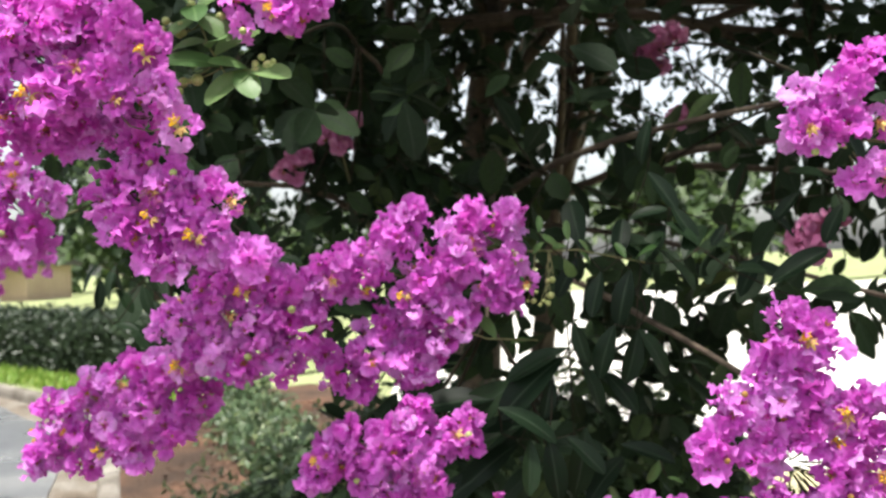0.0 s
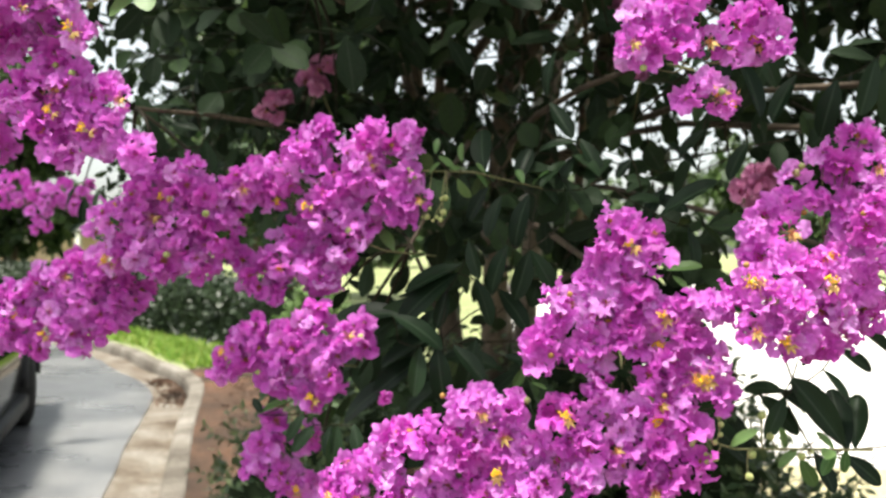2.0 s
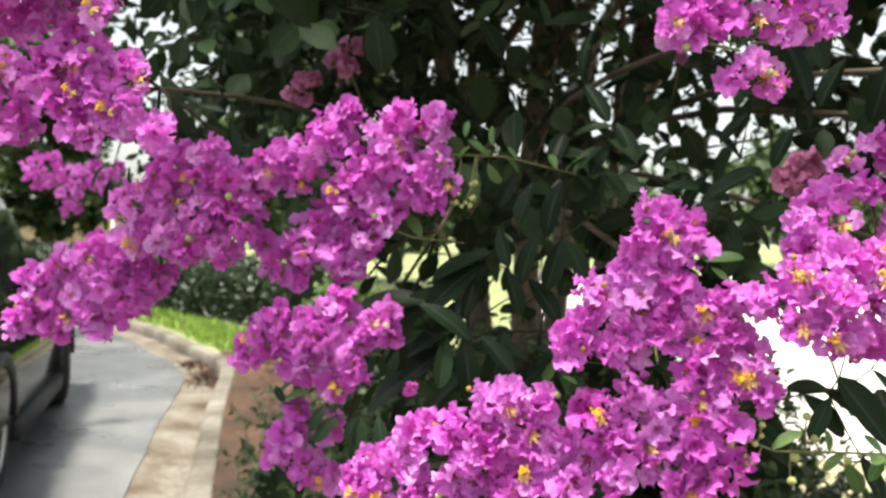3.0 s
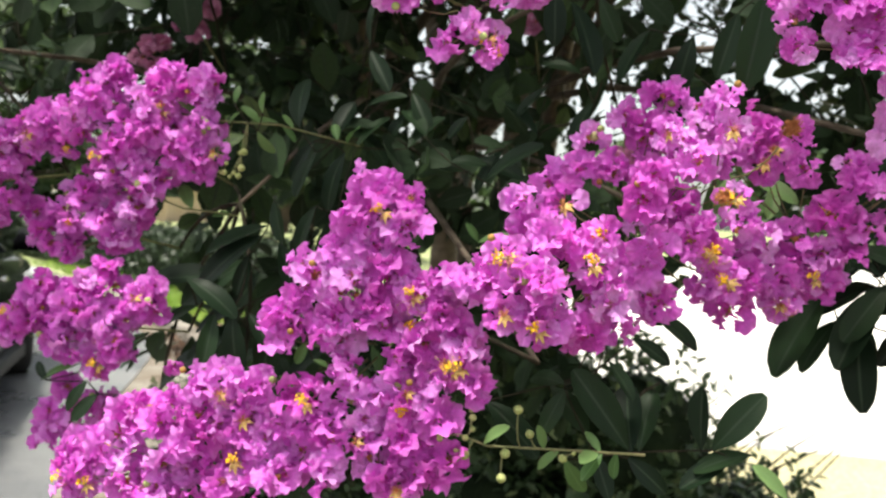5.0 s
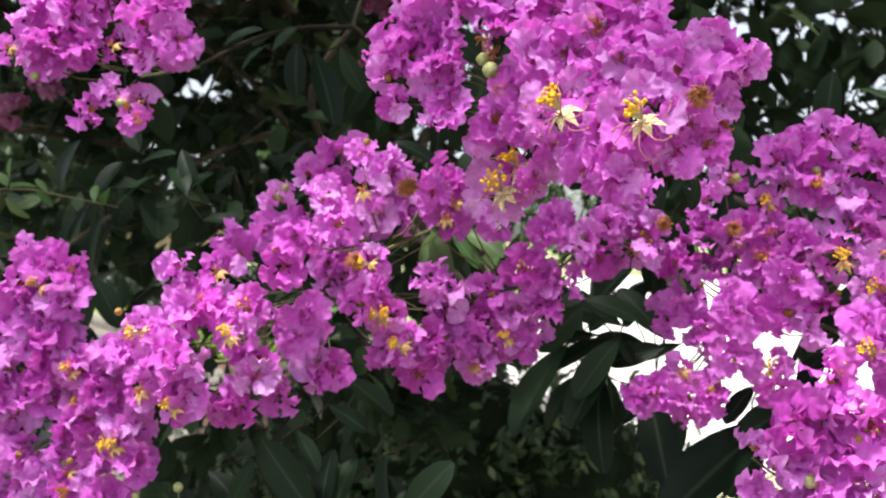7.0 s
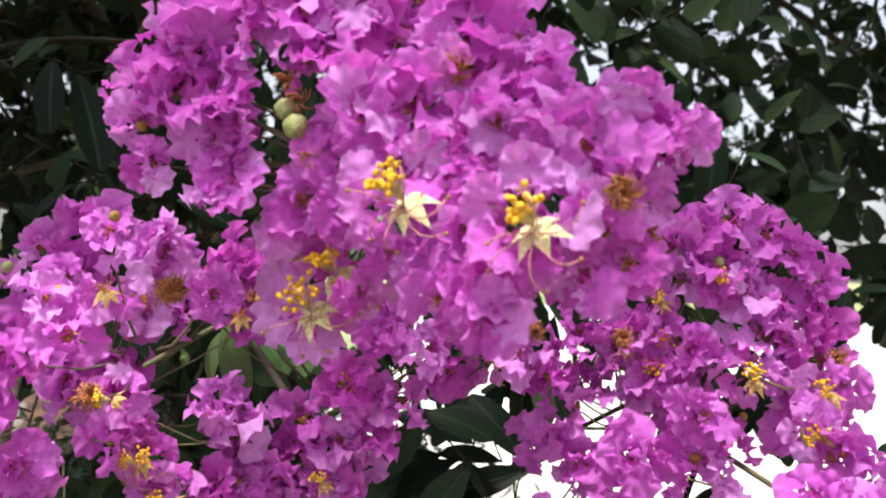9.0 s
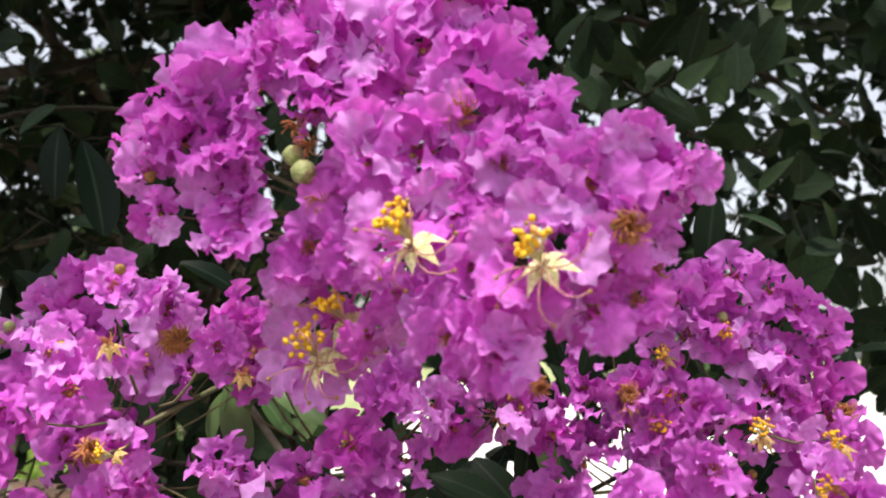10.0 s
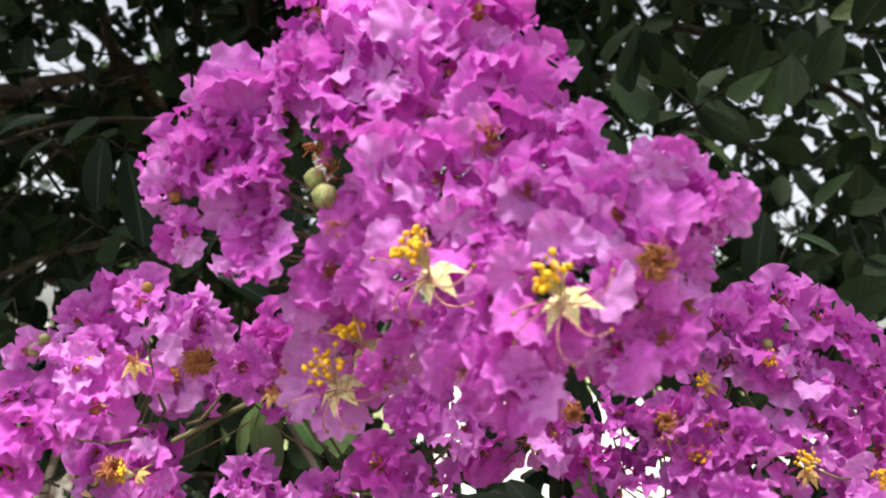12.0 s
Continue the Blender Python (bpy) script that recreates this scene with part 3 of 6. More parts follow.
def leaf_mass(name, at, ways, sizes, mat, parent=None, wide=0.25, nv=4):
    """Many leaves in one mesh: each stands at its place, points its way and hangs a little."""
    v, f, t = leaf_shape(1.0, wide, 0.22, 0.15, 2, nv)
    v, f, t = np.array(v), np.array(f), np.array(t)
    at, x, sizes = np.asarray(at, float), np.asarray(ways, float), np.asarray(sizes, float)
    rs = np.random.RandomState(len(at))
    x /= np.linalg.norm(x, axis=1)[:, None]
    up = rs.normal(0, 0.55, x.shape) + np.array((0, -0.35, 0.8))
    z = up - x * (up * x).sum(1)[:, None]
    z /= np.linalg.norm(z, axis=1)[:, None]
    y = np.cross(z, x)
    p = at[:, None, :] + sizes[:, None, None] * (v[None, :, 0:1] * x[:, None, :] + v[None, :, 1:2] * y[:, None, :] + v[None, :, 2:3] * z[:, None, :])
    n, k = len(at), len(v)
    fi = (f[None] + (np.arange(n) * k)[:, None, None]).reshape(-1)
    me = bpy.data.meshes.new(name)
    me.vertices.add(n * k)
    me.vertices.foreach_set("co", p.reshape(-1))
    me.loops.add(len(fi))
    me.loops.foreach_set("vertex_index", fi.astype(np.int32))
    q = n * len(f)
    me.polygons.add(q)
    me.polygons.foreach_set("loop_start", np.arange(0, q * 4, 4, dtype=np.int32))
    me.polygons.foreach_set("loop_total", np.full(q, 4, np.int32))
    me.update(calc_edges=True)
    lay = me.uv_layers.new(name="UVMap")
    lay.data.foreach_set("uv", np.tile(t[f.reshape(-1)], (n, 1)).reshape(-1))
    me.materials.append(mat)
    me.polygons.foreach_set("use_smooth", np.ones(q, bool))
    me.validate()
    ob = new(name, me)
    ob.parent = parent
    return ob


def open_gaps(at, gaps, seed):
    """Which leaves stay where the crown has gaps: (start, end, radius, share lost)."""
    rs = np.random.RandomState(seed)
    keep = np.ones(len(at), bool)
    for a, b, r, lost in gaps:
        a, b = np.array(a), np.array(b)
        t = np.clip(((at - a) @ (b - a)) / ((b - a) @ (b - a)), 0, 1)
        d = np.linalg.norm(at - a - t[:, None] * (b - a), axis=1)
        keep &= ~((d < r) & (rs.rand(len(at)) < lost))
    return keep


def sprays(blobs, twigs, per, reach, size, seed, hang=0.25):
    """Leaf places on twigs that fill the blobs (centre and half axes)."""
    rs = np.random.RandomState(seed)
    vol = np.array([b[3] * b[4] * b[5] for b in blobs]) ** 0.67
    pick = rs.choice(len(blobs), twigs, p=vol / vol.sum())
    b = np.array(blobs)[pick]
    d = rs.normal(size=(twigs, 3))
    d /= np.linalg.norm(d, axis=1)[:, None]
    root = b[:, :3] + d * b[:, 3:] * (rs.rand(twigs, 1) ** 0.45)
    way = d * 0.6 + rs.normal(0, 0.5, (twigs, 3)) - np.array((0, 0.25, hang))
    way /= np.linalg.norm(way, axis=1)[:, None]
    s = np.tile(np.linspace(0.05, 1.0, per), twigs)[:, None]
    at = np.repeat(root, per, 0) + np.repeat(way, per, 0) * s * reach
    side = np.cross(np.repeat(way, per, 0), rs.normal(size=(twigs * per, 3)))
    ways = np.repeat(way, per, 0) * 0.6 + side * 0.9 - np.array((0, 0, 0.25))
    return at, ways, size * rs.uniform(0.65, 1.25, twigs * per), root, root + way * reach


# ---- ground, road, kerb ----
KERB = [(4.2, -10.0), (2.55, -6.0), (0.05, 0.0), (-1.73, 4.25), (-2.50, 6.1), (-3.02, 7.45), (-3.34, 8.15), (-3.85, 8.9), (-4.55, 9.65), (-5.25, 10.5), (-6.2, 11.4), (-7.4, 12.45), (-12.0, 16.2), (-30.0, 29.0), (-70.0, 54.0)]


def smooth_line(line, steps=5):
    pts = [Vector((*p, 0)) for p in line]
    out = []
    for i in range(len(pts) - 1):
        a, b, c, d = pts[max(i - 1, 0)], pts[i], pts[i + 1], pts[min(i + 2, len(pts) - 1)]
        for k in range(steps):
            t = k / steps
            out.append(0.5 * (2 * b + (c - a) * t + (2 * a - 5 * b + 4 * c - d) * t * t + (3 * b - a - 3 * c + d) * t ** 3))
    return out + [pts[-1]]


LINE = smooth_line(KERB)


def beside(i, off):
    """The point off metres to the right of the kerb line."""
    d = (LINE[min(i + 1, len(LINE) - 1)] - LINE[max(i - 1, 0)]).normalized()
    return LINE[i] + Vector((d.y, -d.x, 0)) * off


def strip(name, profile, mat, first=0, last=None, edge=0.0, seed=1):
    """A band along the kerb line; profile: (metres to the right, height) from its left to its right, closed below."""
    rng = random.Random(seed)
    last = last or len(LINE) - 1
    bm = bmesh.new()
    rows = []
    for i in range(first, last + 1):
        w = rng.uniform(-edge, edge)
        p = [beside(i, o + (w if k == len(profile) - 1 else 0)) + Vector((0, 0, z)) for k, (o, z) in enumerate(profile)]
        rows.append([bm.verts.new(q) for q in p] + [bm.verts.new((p[-1].x, p[-1].y, -0.3)), bm.verts.new((p[0].x, p[0].y, -0.3))])
    for a, b in zip(rows, rows[1:]):
        for k in range(len(a)):
            j = (k + 1) % len(a)
            bm.faces.new((a[k], a[j], b[j], b[k]))
    bm.faces.new(rows[0])
    bm.faces.new(list(reversed(rows[-1])))
    bmesh.ops.recalc_face_normals(bm, faces=bm.faces)
    return part(name, bm, mat, None)


def slab(name, corners, top, mat, low=-0.3):
    bm = bmesh.new()
    f = bm.faces.new([bm.verts.new((x, y, top)) for x, y in corners])
    g = bmesh.ops.extrude_face_region(bm, geom=[f])
    for v in g["geom"]:
        if isinstance(v, bmesh.types.BMVert):
            v.co.z = low
    bmesh.ops.recalc_face_normals(bm, faces=bm.faces)
    return part(name, bm, mat, None)


BEND = 33
ground = slab("ground", [(-1500, -1500), (1500, -1500), (1500, 1500), (-1500, 1500)], -0.02, LAWN, -1.0)
tagged(ground, "wide green lawn ground reaching the horizon", "ground", kind="structure")
tagged(strip("road", [(-8.0, 0.0), (-4.2, 0.05), (-0.47, 0.008)], ASPHALT, edge=0.007), "grey worn asphalt street with pale worn patches", "road", kind="structure")
tagged(strip("gutter", [(-0.66, -0.02), (-0.44, -0.002), (-0.2, -0.012), (-0.15, -0.012)], GUTTER), "stained pale concrete gutter beside the asphalt", "gutter", kind="structure")
tagged(strip("far_kerb", [(-8.3, 0.12), (-8.05, 0.12), (-8.0, 0.01)], CONCRETE), "pale concrete kerb across the street", "kerb", kind="structure")
tagged(strip("far_lawn", [(-60.0, 0.11), (-8.3, 0.115)], LAWN), "green lawn across the street", "lawn", kind="structure")
tagged(strip("lawn", [(0.0, 0.09), (60.0, 0.09)], LAWN), "sunlit green lawn beyond the kerb", "lawn", kind="structure")
tagged(strip("verge", [(0.0, 0.112), (0.9, 0.13), (2.6, 0.125)], MULCH, 0, BEND + 2, 0.15), "red-brown mulch verge beside the kerb", "verge", kind="structure")
tagged(slab("dry_lawn", [(-0.4, 3.6), (16, 3.0), (17, 5.4), (0.2, 5.6)], 0.135, DRY_LAWN, 0.0), "pale dry yellow grass in full sun", "lawn", kind="structure")
tagged(slab("driveway", [(-0.75, 7.2), (0.2, 5.6), (17, 5.4), (40, 40.0), (-2.2, 36.0)], 0.142, PALE_CONCRETE, 0.0), "sun-bleached pale concrete driveway", "driveway", kind="structure")

# kerb stones, end to end
kerb = tagged(new("kerb"), "weathered pale concrete kerb with rounded edge", "kerb", kind="structure")
for i in range(2, len(LINE) - 6, 3):
    rows = []
    bm = bmesh.new()
    for j in range(i, i + 4):
        gap = 0.006 if j == i else (-0.006 if j == i + 3 else 0.0)
        d = (LINE[min(j + 1, len(LINE) - 1)] - LINE[j - 1]).normalized() * gap
        rows.append([bm.verts.new(beside(j, o) + d + Vector((0, 0, z))) for o, z in ((-0.15, -0.1), (-0.148, 0.06), (-0.135, 0.105), (-0.11, 0.12), (-0.02, 0.122), (-0.002, 0.115), (0.0, -0.1))])
    for a, b in zip(rows, rows[1:]):
        for k in range(len(a)):
            m = (k + 1) % len(a)
            bm.faces.new((a[k], b[k], b[m], a[m]))
    bm.faces.new(rows[0])
    bm.faces.new(list(reversed(rows[-1])))
    bmesh.ops.recalc_face_normals(bm, faces=bm.faces)
    part("kerb_stone", bm, CONCRETE, kerb)

# mulch chips and small litter on the verge
rs = np.random.RandomState(5)
chips = []
for _ in range(5200):
    i = rs.randint(6, BEND - 3)
    p = beside(i, rs.uniform(0.05, 2.5)).lerp(beside(i + 1, rs.uniform(0.05, 2.5)), rs.rand())
    chips.append((p.x, p.y, 0.128 + rs.uniform(0, 0.012)))
tagged(leaf_mass("mulch_chips", chips, rs.normal(size=(len(chips), 3)) * (1, 1, 0.12), rs.uniform(0.02, 0.07, len(chips)), MULCH, None, 0.14, 2), "loose red-brown bark chips on the verge", "mulch", kind="stuff")

# dead leaves washed into the gutter at the bend
litter = []
for _ in range(420):
    i = rs.randint(BEND - 8, BEND + 3)
    p = beside(i, -0.16 - 0.30 * rs.rand() ** 2).lerp(beside(i + 1, -0.16 - 0.30 * rs.rand() ** 2), rs.rand())
    litter.append((p.x, p.y, 0.004))
tagged(leaf_mass("leaf_litter", litter, rs.normal(size=(len(litter), 3)) * (1, 1, 0.06), rs.uniform(0.03, 0.07, len(litter)), MULCH, None, 0.25, 2), "brown dead leaves washed into the gutter", "leaf litter", kind="stuff")

# grass along the kerb past the bend
tufts, ways = [], []
for _ in range(6000):
    i = rs.randint(BEND + 2, BEND + 26)
    p = beside(i, 0.05 + 1.2 * rs.rand() ** 1.2).lerp(beside(min(i + 1, len(LINE) - 1), 0.05 + 1.2 * rs.rand()), rs.rand())
    tufts.append((p.x, p.y, 0.09))
    ways.append((rs.normal(0, 0.35), rs.normal(0, 0.35), 1))
tagged(leaf_mass("kerb_grass", tufts, ways, rs.uniform(0.06, 0.17, len(tufts)), GRASS, None, 0.09, 3), "bright sunlit uncut grass along the kerb", "grass", kind="stuff")
# low weeds behind the kerb
at, ways, size, _r, _t = sprays([(-0.20, 3.0, 0.25, 0.2, 0.5, 0.22), (-0.55, 3.9, 0.27, 0.25, 0.5, 0.22), (-0.92, 4.8, 0.28, 0.27, 0.5, 0.22), (-1.20, 5.6, 0.3, 0.27, 0.5, 0.24), (-1.54, 6.4, 0.3, 0.28, 0.5, 0.24), (-1.88, 7.2, 0.32, 0.28, 0.5, 0.26), (-2.22, 8.1, 0.34, 0.28, 0.5, 0.28)], 760, 9, 0.16, 0.05, 8, -0.3)
tagged(leaf_mass("ground_cover", at, ways, size, SHRUB_LEAF, None, 0.25, 3), "low green weeds growing on the verge", "weeds", kind="stuff")


# ---- hedge, shrub, distant trees ----
def hedge():
    top = thing("hedge", (-9, 15.4, 0.09), "long clipped green hedge behind the grass, its leaf colour darkened for shade", "hedge")
    a, b = Vector((-3.0, 10.25, 0)), Vector((-20.0, 24.7, 0))
    d = (b - a).normalized()
    n = Vector((-d.y, d.x, 0))
    bm = bmesh.new()
    rows = []
    for i in range(25):
        c = a.lerp(b, i / 24) - Vector((-9, 15.4, 0))
        rows.append([bm.verts.new(c + n * o + Vector((0, 0, z + 0.05 * math.sin(3.1 * i + o * 5) * (z > 0)))) for o, z in ((-0.40, -0.05), (-0.43, 0.66), (-0.3, 0.82), (0.3, 0.82), (0.43, 0.66), (0.40, -0.05))])
    for p, q in zip(rows, rows[1:]):
        for k in range(5):
            bm.faces.new((p[k], q[k], q[k + 1], p[k + 1]))
    bm.faces.new(rows[0])
    bm.faces.new(list(reversed(rows[-1])))
    bmesh.ops.recalc_face_normals(bm, faces=bm.faces)
    # solid dark core: paints the shade seen between the hedge leaves
    part("hedge_core", bm, SHADE, top, "near-black solid core that stands in for the shade inside the hedge")
    r = np.random.RandomState(9)
    m = 19000
    t, w = r.rand(m), r.uniform(-1, 1, m)
    prof = np.abs(w)
    off = np.where(prof < 0.45, w / 0.45 * 0.4, np.sign(w) * 0.47) + r.normal(0, 0.04, m)
    z = np.where(prof < 0.45, 0.86, 0.86 * (1 - (prof - 0.45) / 0.55)) + r.normal(0, 0.05, m)
    p = np.array(a)[None] * (1 - t[:, None]) + np.array(b)[None] * t[:, None] + np.array(n)[None] * off[:, None]
    p[:, 2] = z
    p -= np.array((-9, 15.4, 0))
    tagged(leaf_mass("leaves", p, r.normal(size=(m, 3)) + np.array(n)[None] * np.sign(off)[:, None] * 0.5, r.uniform(0.05, 0.11, m), SHADED_HEDGE_LEAF, top, 0.3, 2), kind="stuff")


hedge()


def light_bush():
    at = (-2.55, 9.25, 0.1)
    top = thing("bush", at, "light green leafy bush beside the end of the hedge", "bush")
    rng = random.Random(27)
    runs = [(bend((0, 0, -0.05), (rng.uniform(-0.35, 0.35), rng.uniform(-0.3, 0.3), rng.uniform(0.4, 0.75)), rng, -0.1, 0.1, 5), [0.010, 0.008, 0.006, 0.004, 0.002]) for _ in range(24)]
    tagged(child("woody_stem", tubes("woody_stem", runs, DARK_BARK, 5), top, None, "thin brown stems"), kind="stuff")
    p, w, z, _r, _t = sprays([(0, 0, 0.42, 0.40, 0.36, 0.36), (0.1, -0.1, 0.68, 0.26, 0.24, 0.18)], 260, 10, 0.14, 0.06, 28, -0.3)
    tagged(leaf_mass("leaves", p, w, z, YOUNG_BUSH, top, 0.3, 3), kind="stuff")


light_bush()


def shrub():
    top = thing("shrub", (0.35, 2.7, 0.12), "dense dark green small-leaved shrub under the tree", "shrub")
    o = np.array((0.35, 2.7, 0.12))
    rng = random.Random(21)
    runs = []
    for _ in range(70):
        e = Vector((rng.uniform(-1.0, 0.95), rng.uniform(-0.45, 0.55), 0))
        e.z = (0.98 - 0.30 * max(e.x, 0) - 0.25 * abs(min(e.x, 0))) * rng.uniform(0.75, 1.0)
        runs.append((bend(Vector((e.x * 0.3, e.y * 0.4, -0.03)), e, rng, -0.1, 0.1, 6), [0.009, 0.007, 0.006, 0.004, 0.003, 0.002]))
    tagged(child("woody_stem", tubes("woody_stem", runs, DARK_BARK, 5), top, None, "dark thin woody stems"), kind="stuff")
    blobs = [(0.26, 2.45, 0.93, 0.32, 0.24, 0.24), (-0.15, 2.55, 0.86, 0.36, 0.3, 0.26), (0.58, 2.45, 0.84, 0.26, 0.26, 0.26), (0.88, 2.45, 0.56, 0.22, 0.3, 0.24), (-0.6, 2.75, 0.62, 0.34, 0.3, 0.28), (0.35, 2.7, 0.45, 0.85, 0.4, 0.36), (0.30, 2.3, 0.5, 0.75, 0.25, 0.34), (0.2, 2.6, 0.7, 0.5, 0.3, 0.3)]
    # solid dark lumps in place of the shade between the shrub's leaves
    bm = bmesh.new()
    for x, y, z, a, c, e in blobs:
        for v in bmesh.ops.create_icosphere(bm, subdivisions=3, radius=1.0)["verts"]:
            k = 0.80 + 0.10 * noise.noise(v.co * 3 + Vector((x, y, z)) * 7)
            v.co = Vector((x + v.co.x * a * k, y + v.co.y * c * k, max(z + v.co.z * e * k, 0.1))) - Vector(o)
    tagged(part("shrub_core", bm, SHADE, top, "near-black solid core that stands in for the shade inside the shrub", True), kind="stuff")
    at, ways, size, root, tip = sprays(blobs, 2700, 12, 0.13, 0.036, 31, -0.45)
    tagged(leaf_mass("leaves", at - o, ways, size, SHRUB_LEAF, top, 0.24, 2), kind="stuff")


shrub()


def far_tree(at, height, spread, seed, label, low=0.3, leaf=0.34, count=260):
    rng = random.Random(seed)
    top = thing("tree", at, label, "tree", "distant trees")
    r = height * 0.022
    child("trunk", tubes("trunk", [([(0, 0, -0.2), (0.1, 0.05, height * 0.25), (0.0, 0.1, height * 0.55)], [r * 1.5, r, r * 0.6])], DARK_BARK, 10), top, None, "dark rough trunk")
    blobs = []
    for i in range(11):
        w, s = rng.uniform(0, 6.28), spread * math.sqrt(rng.random()) * 0.75
        z = height * rng.uniform(low + 0.12, 0.88)
        e = Vector((s * math.cos(w), s * math.sin(w), z))
        child("limb", tubes("limb", [(bend((0, 0.05, height * rng.uniform(0.2, 0.5)), e, rng, -0.05, 0.08, 6), [r * 0.5, r * 0.42, r * 0.33, r * 0.25, r * 0.18, r * 0.1])], DARK_BARK, 6), top)
        k = spread * rng.uniform(0.26, 0.42)
        blobs.append((*e, k, k, k * rng.uniform(0.5, 0.8)))
    a, w, s, _r, _t = sprays(blobs, count, 16, spread * 0.22, leaf, seed, 0.5)
    tagged(leaf_mass("crown", a, w, s, FAR_LEAF, top, 0.32, 2), kind="stuff")


far_tree((-16.0, 19.5, 0.1), 9.0, 3.8, 41, "broad shady street tree with low hanging branches", 0.14, 0.33, 640)
far_tree((-16.4, 24.0, 0.1), 7.5, 2.3, 48, "dark leafy tree in front of the house", 0.10, 0.27, 640)
far_tree((-6.8, 21.0, 0.1), 8.0, 3.3, 47, "broad shady tree with low foliage beyond the hedge", 0.03, 0.28, 700)
far_tree((-25.0, 31.0, 0.1), 12.0, 6.0, 42, "tall dark green tree beyond the hedge", 0.15, 0.45)
far_tree((-16.0, 44.0, 0.1), 11.0, 5.5, 43, "tall dark green tree beyond the hedge", 0.15, 0.45)
far_tree((-31.0, 33.0, 0.1), 13.0, 6.5, 45, "tall dark green tree down the street", 0.1, 0.5)
far_tree((-20.0, 12.5, 0.1), 8.0, 4.0, 46, "leafy green tree across the street", 0.25, 0.32)

for k in (0, 1, 2, 3, 5, 6, 7, 8):
    far_tree((-92.0 + 13.0 * k + 3.0 * math.sin(5 * k), 84.0 - 3.0 * k + 4 * math.sin(3 * k), 0.1), 8.0 + 1.5 * math.sin(7 * k), 7.5, 120 + k, "dark green tree in a distant tree line", 0.02, 0.9, 160)


def box(name, lo, hi, mat, parent, label=""):
    bm = bmesh.new()
    c, d = (Vector(lo) + Vector(hi)) / 2, Vector(hi) - Vector(lo)
    bmesh.ops.create_cube(bm, size=1.0, matrix=Matrix.Translation(c) @ Matrix.Diagonal((*d, 1)))
    return part(name, bm, mat, parent, label)


def far_house():
    """A low peach house with a white porch post, far off beyond the hedge."""
    top = thing("house", (-32.8, 52.0, 0.09), "low peach stucco house with white posts beyond the lawn", "house")
    box("wall", (-6.0, 0.0, -0.1), (6.0, 6.0, 2.3), STUCCO, top, "peach stucco wall")
    bm = bmesh.new()
    rows = [[bm.verts.new((x, y, z)) for y, z in ((-1.0, 2.25), (3.0, 3.1), (7.0, 2.25), (7.0, 2.12), (-1.0, 2.12))] for x in (-6.4, 6.4)]
    for k in range(5):
        bm.faces.new((rows[0][k], rows[0][(k + 1) % 5], rows[1][(k + 1) % 5], rows[1][k]))
    bm.faces.new(rows[0])
    bm.faces.new(list(reversed(rows[1])))
    bmesh.ops.recalc_face_normals(bm, faces=bm.faces)
    part("roof", bm, SHINGLE, top, "grey shingle roof")
    for x in (-5.0, -1.3, 2.4, 4.6):
        box("post", (x - 0.15, -0.95, -0.1), (x + 0.15, -0.65, 2.15), WHITE_PAINT, top, "white porch post")


far_house()


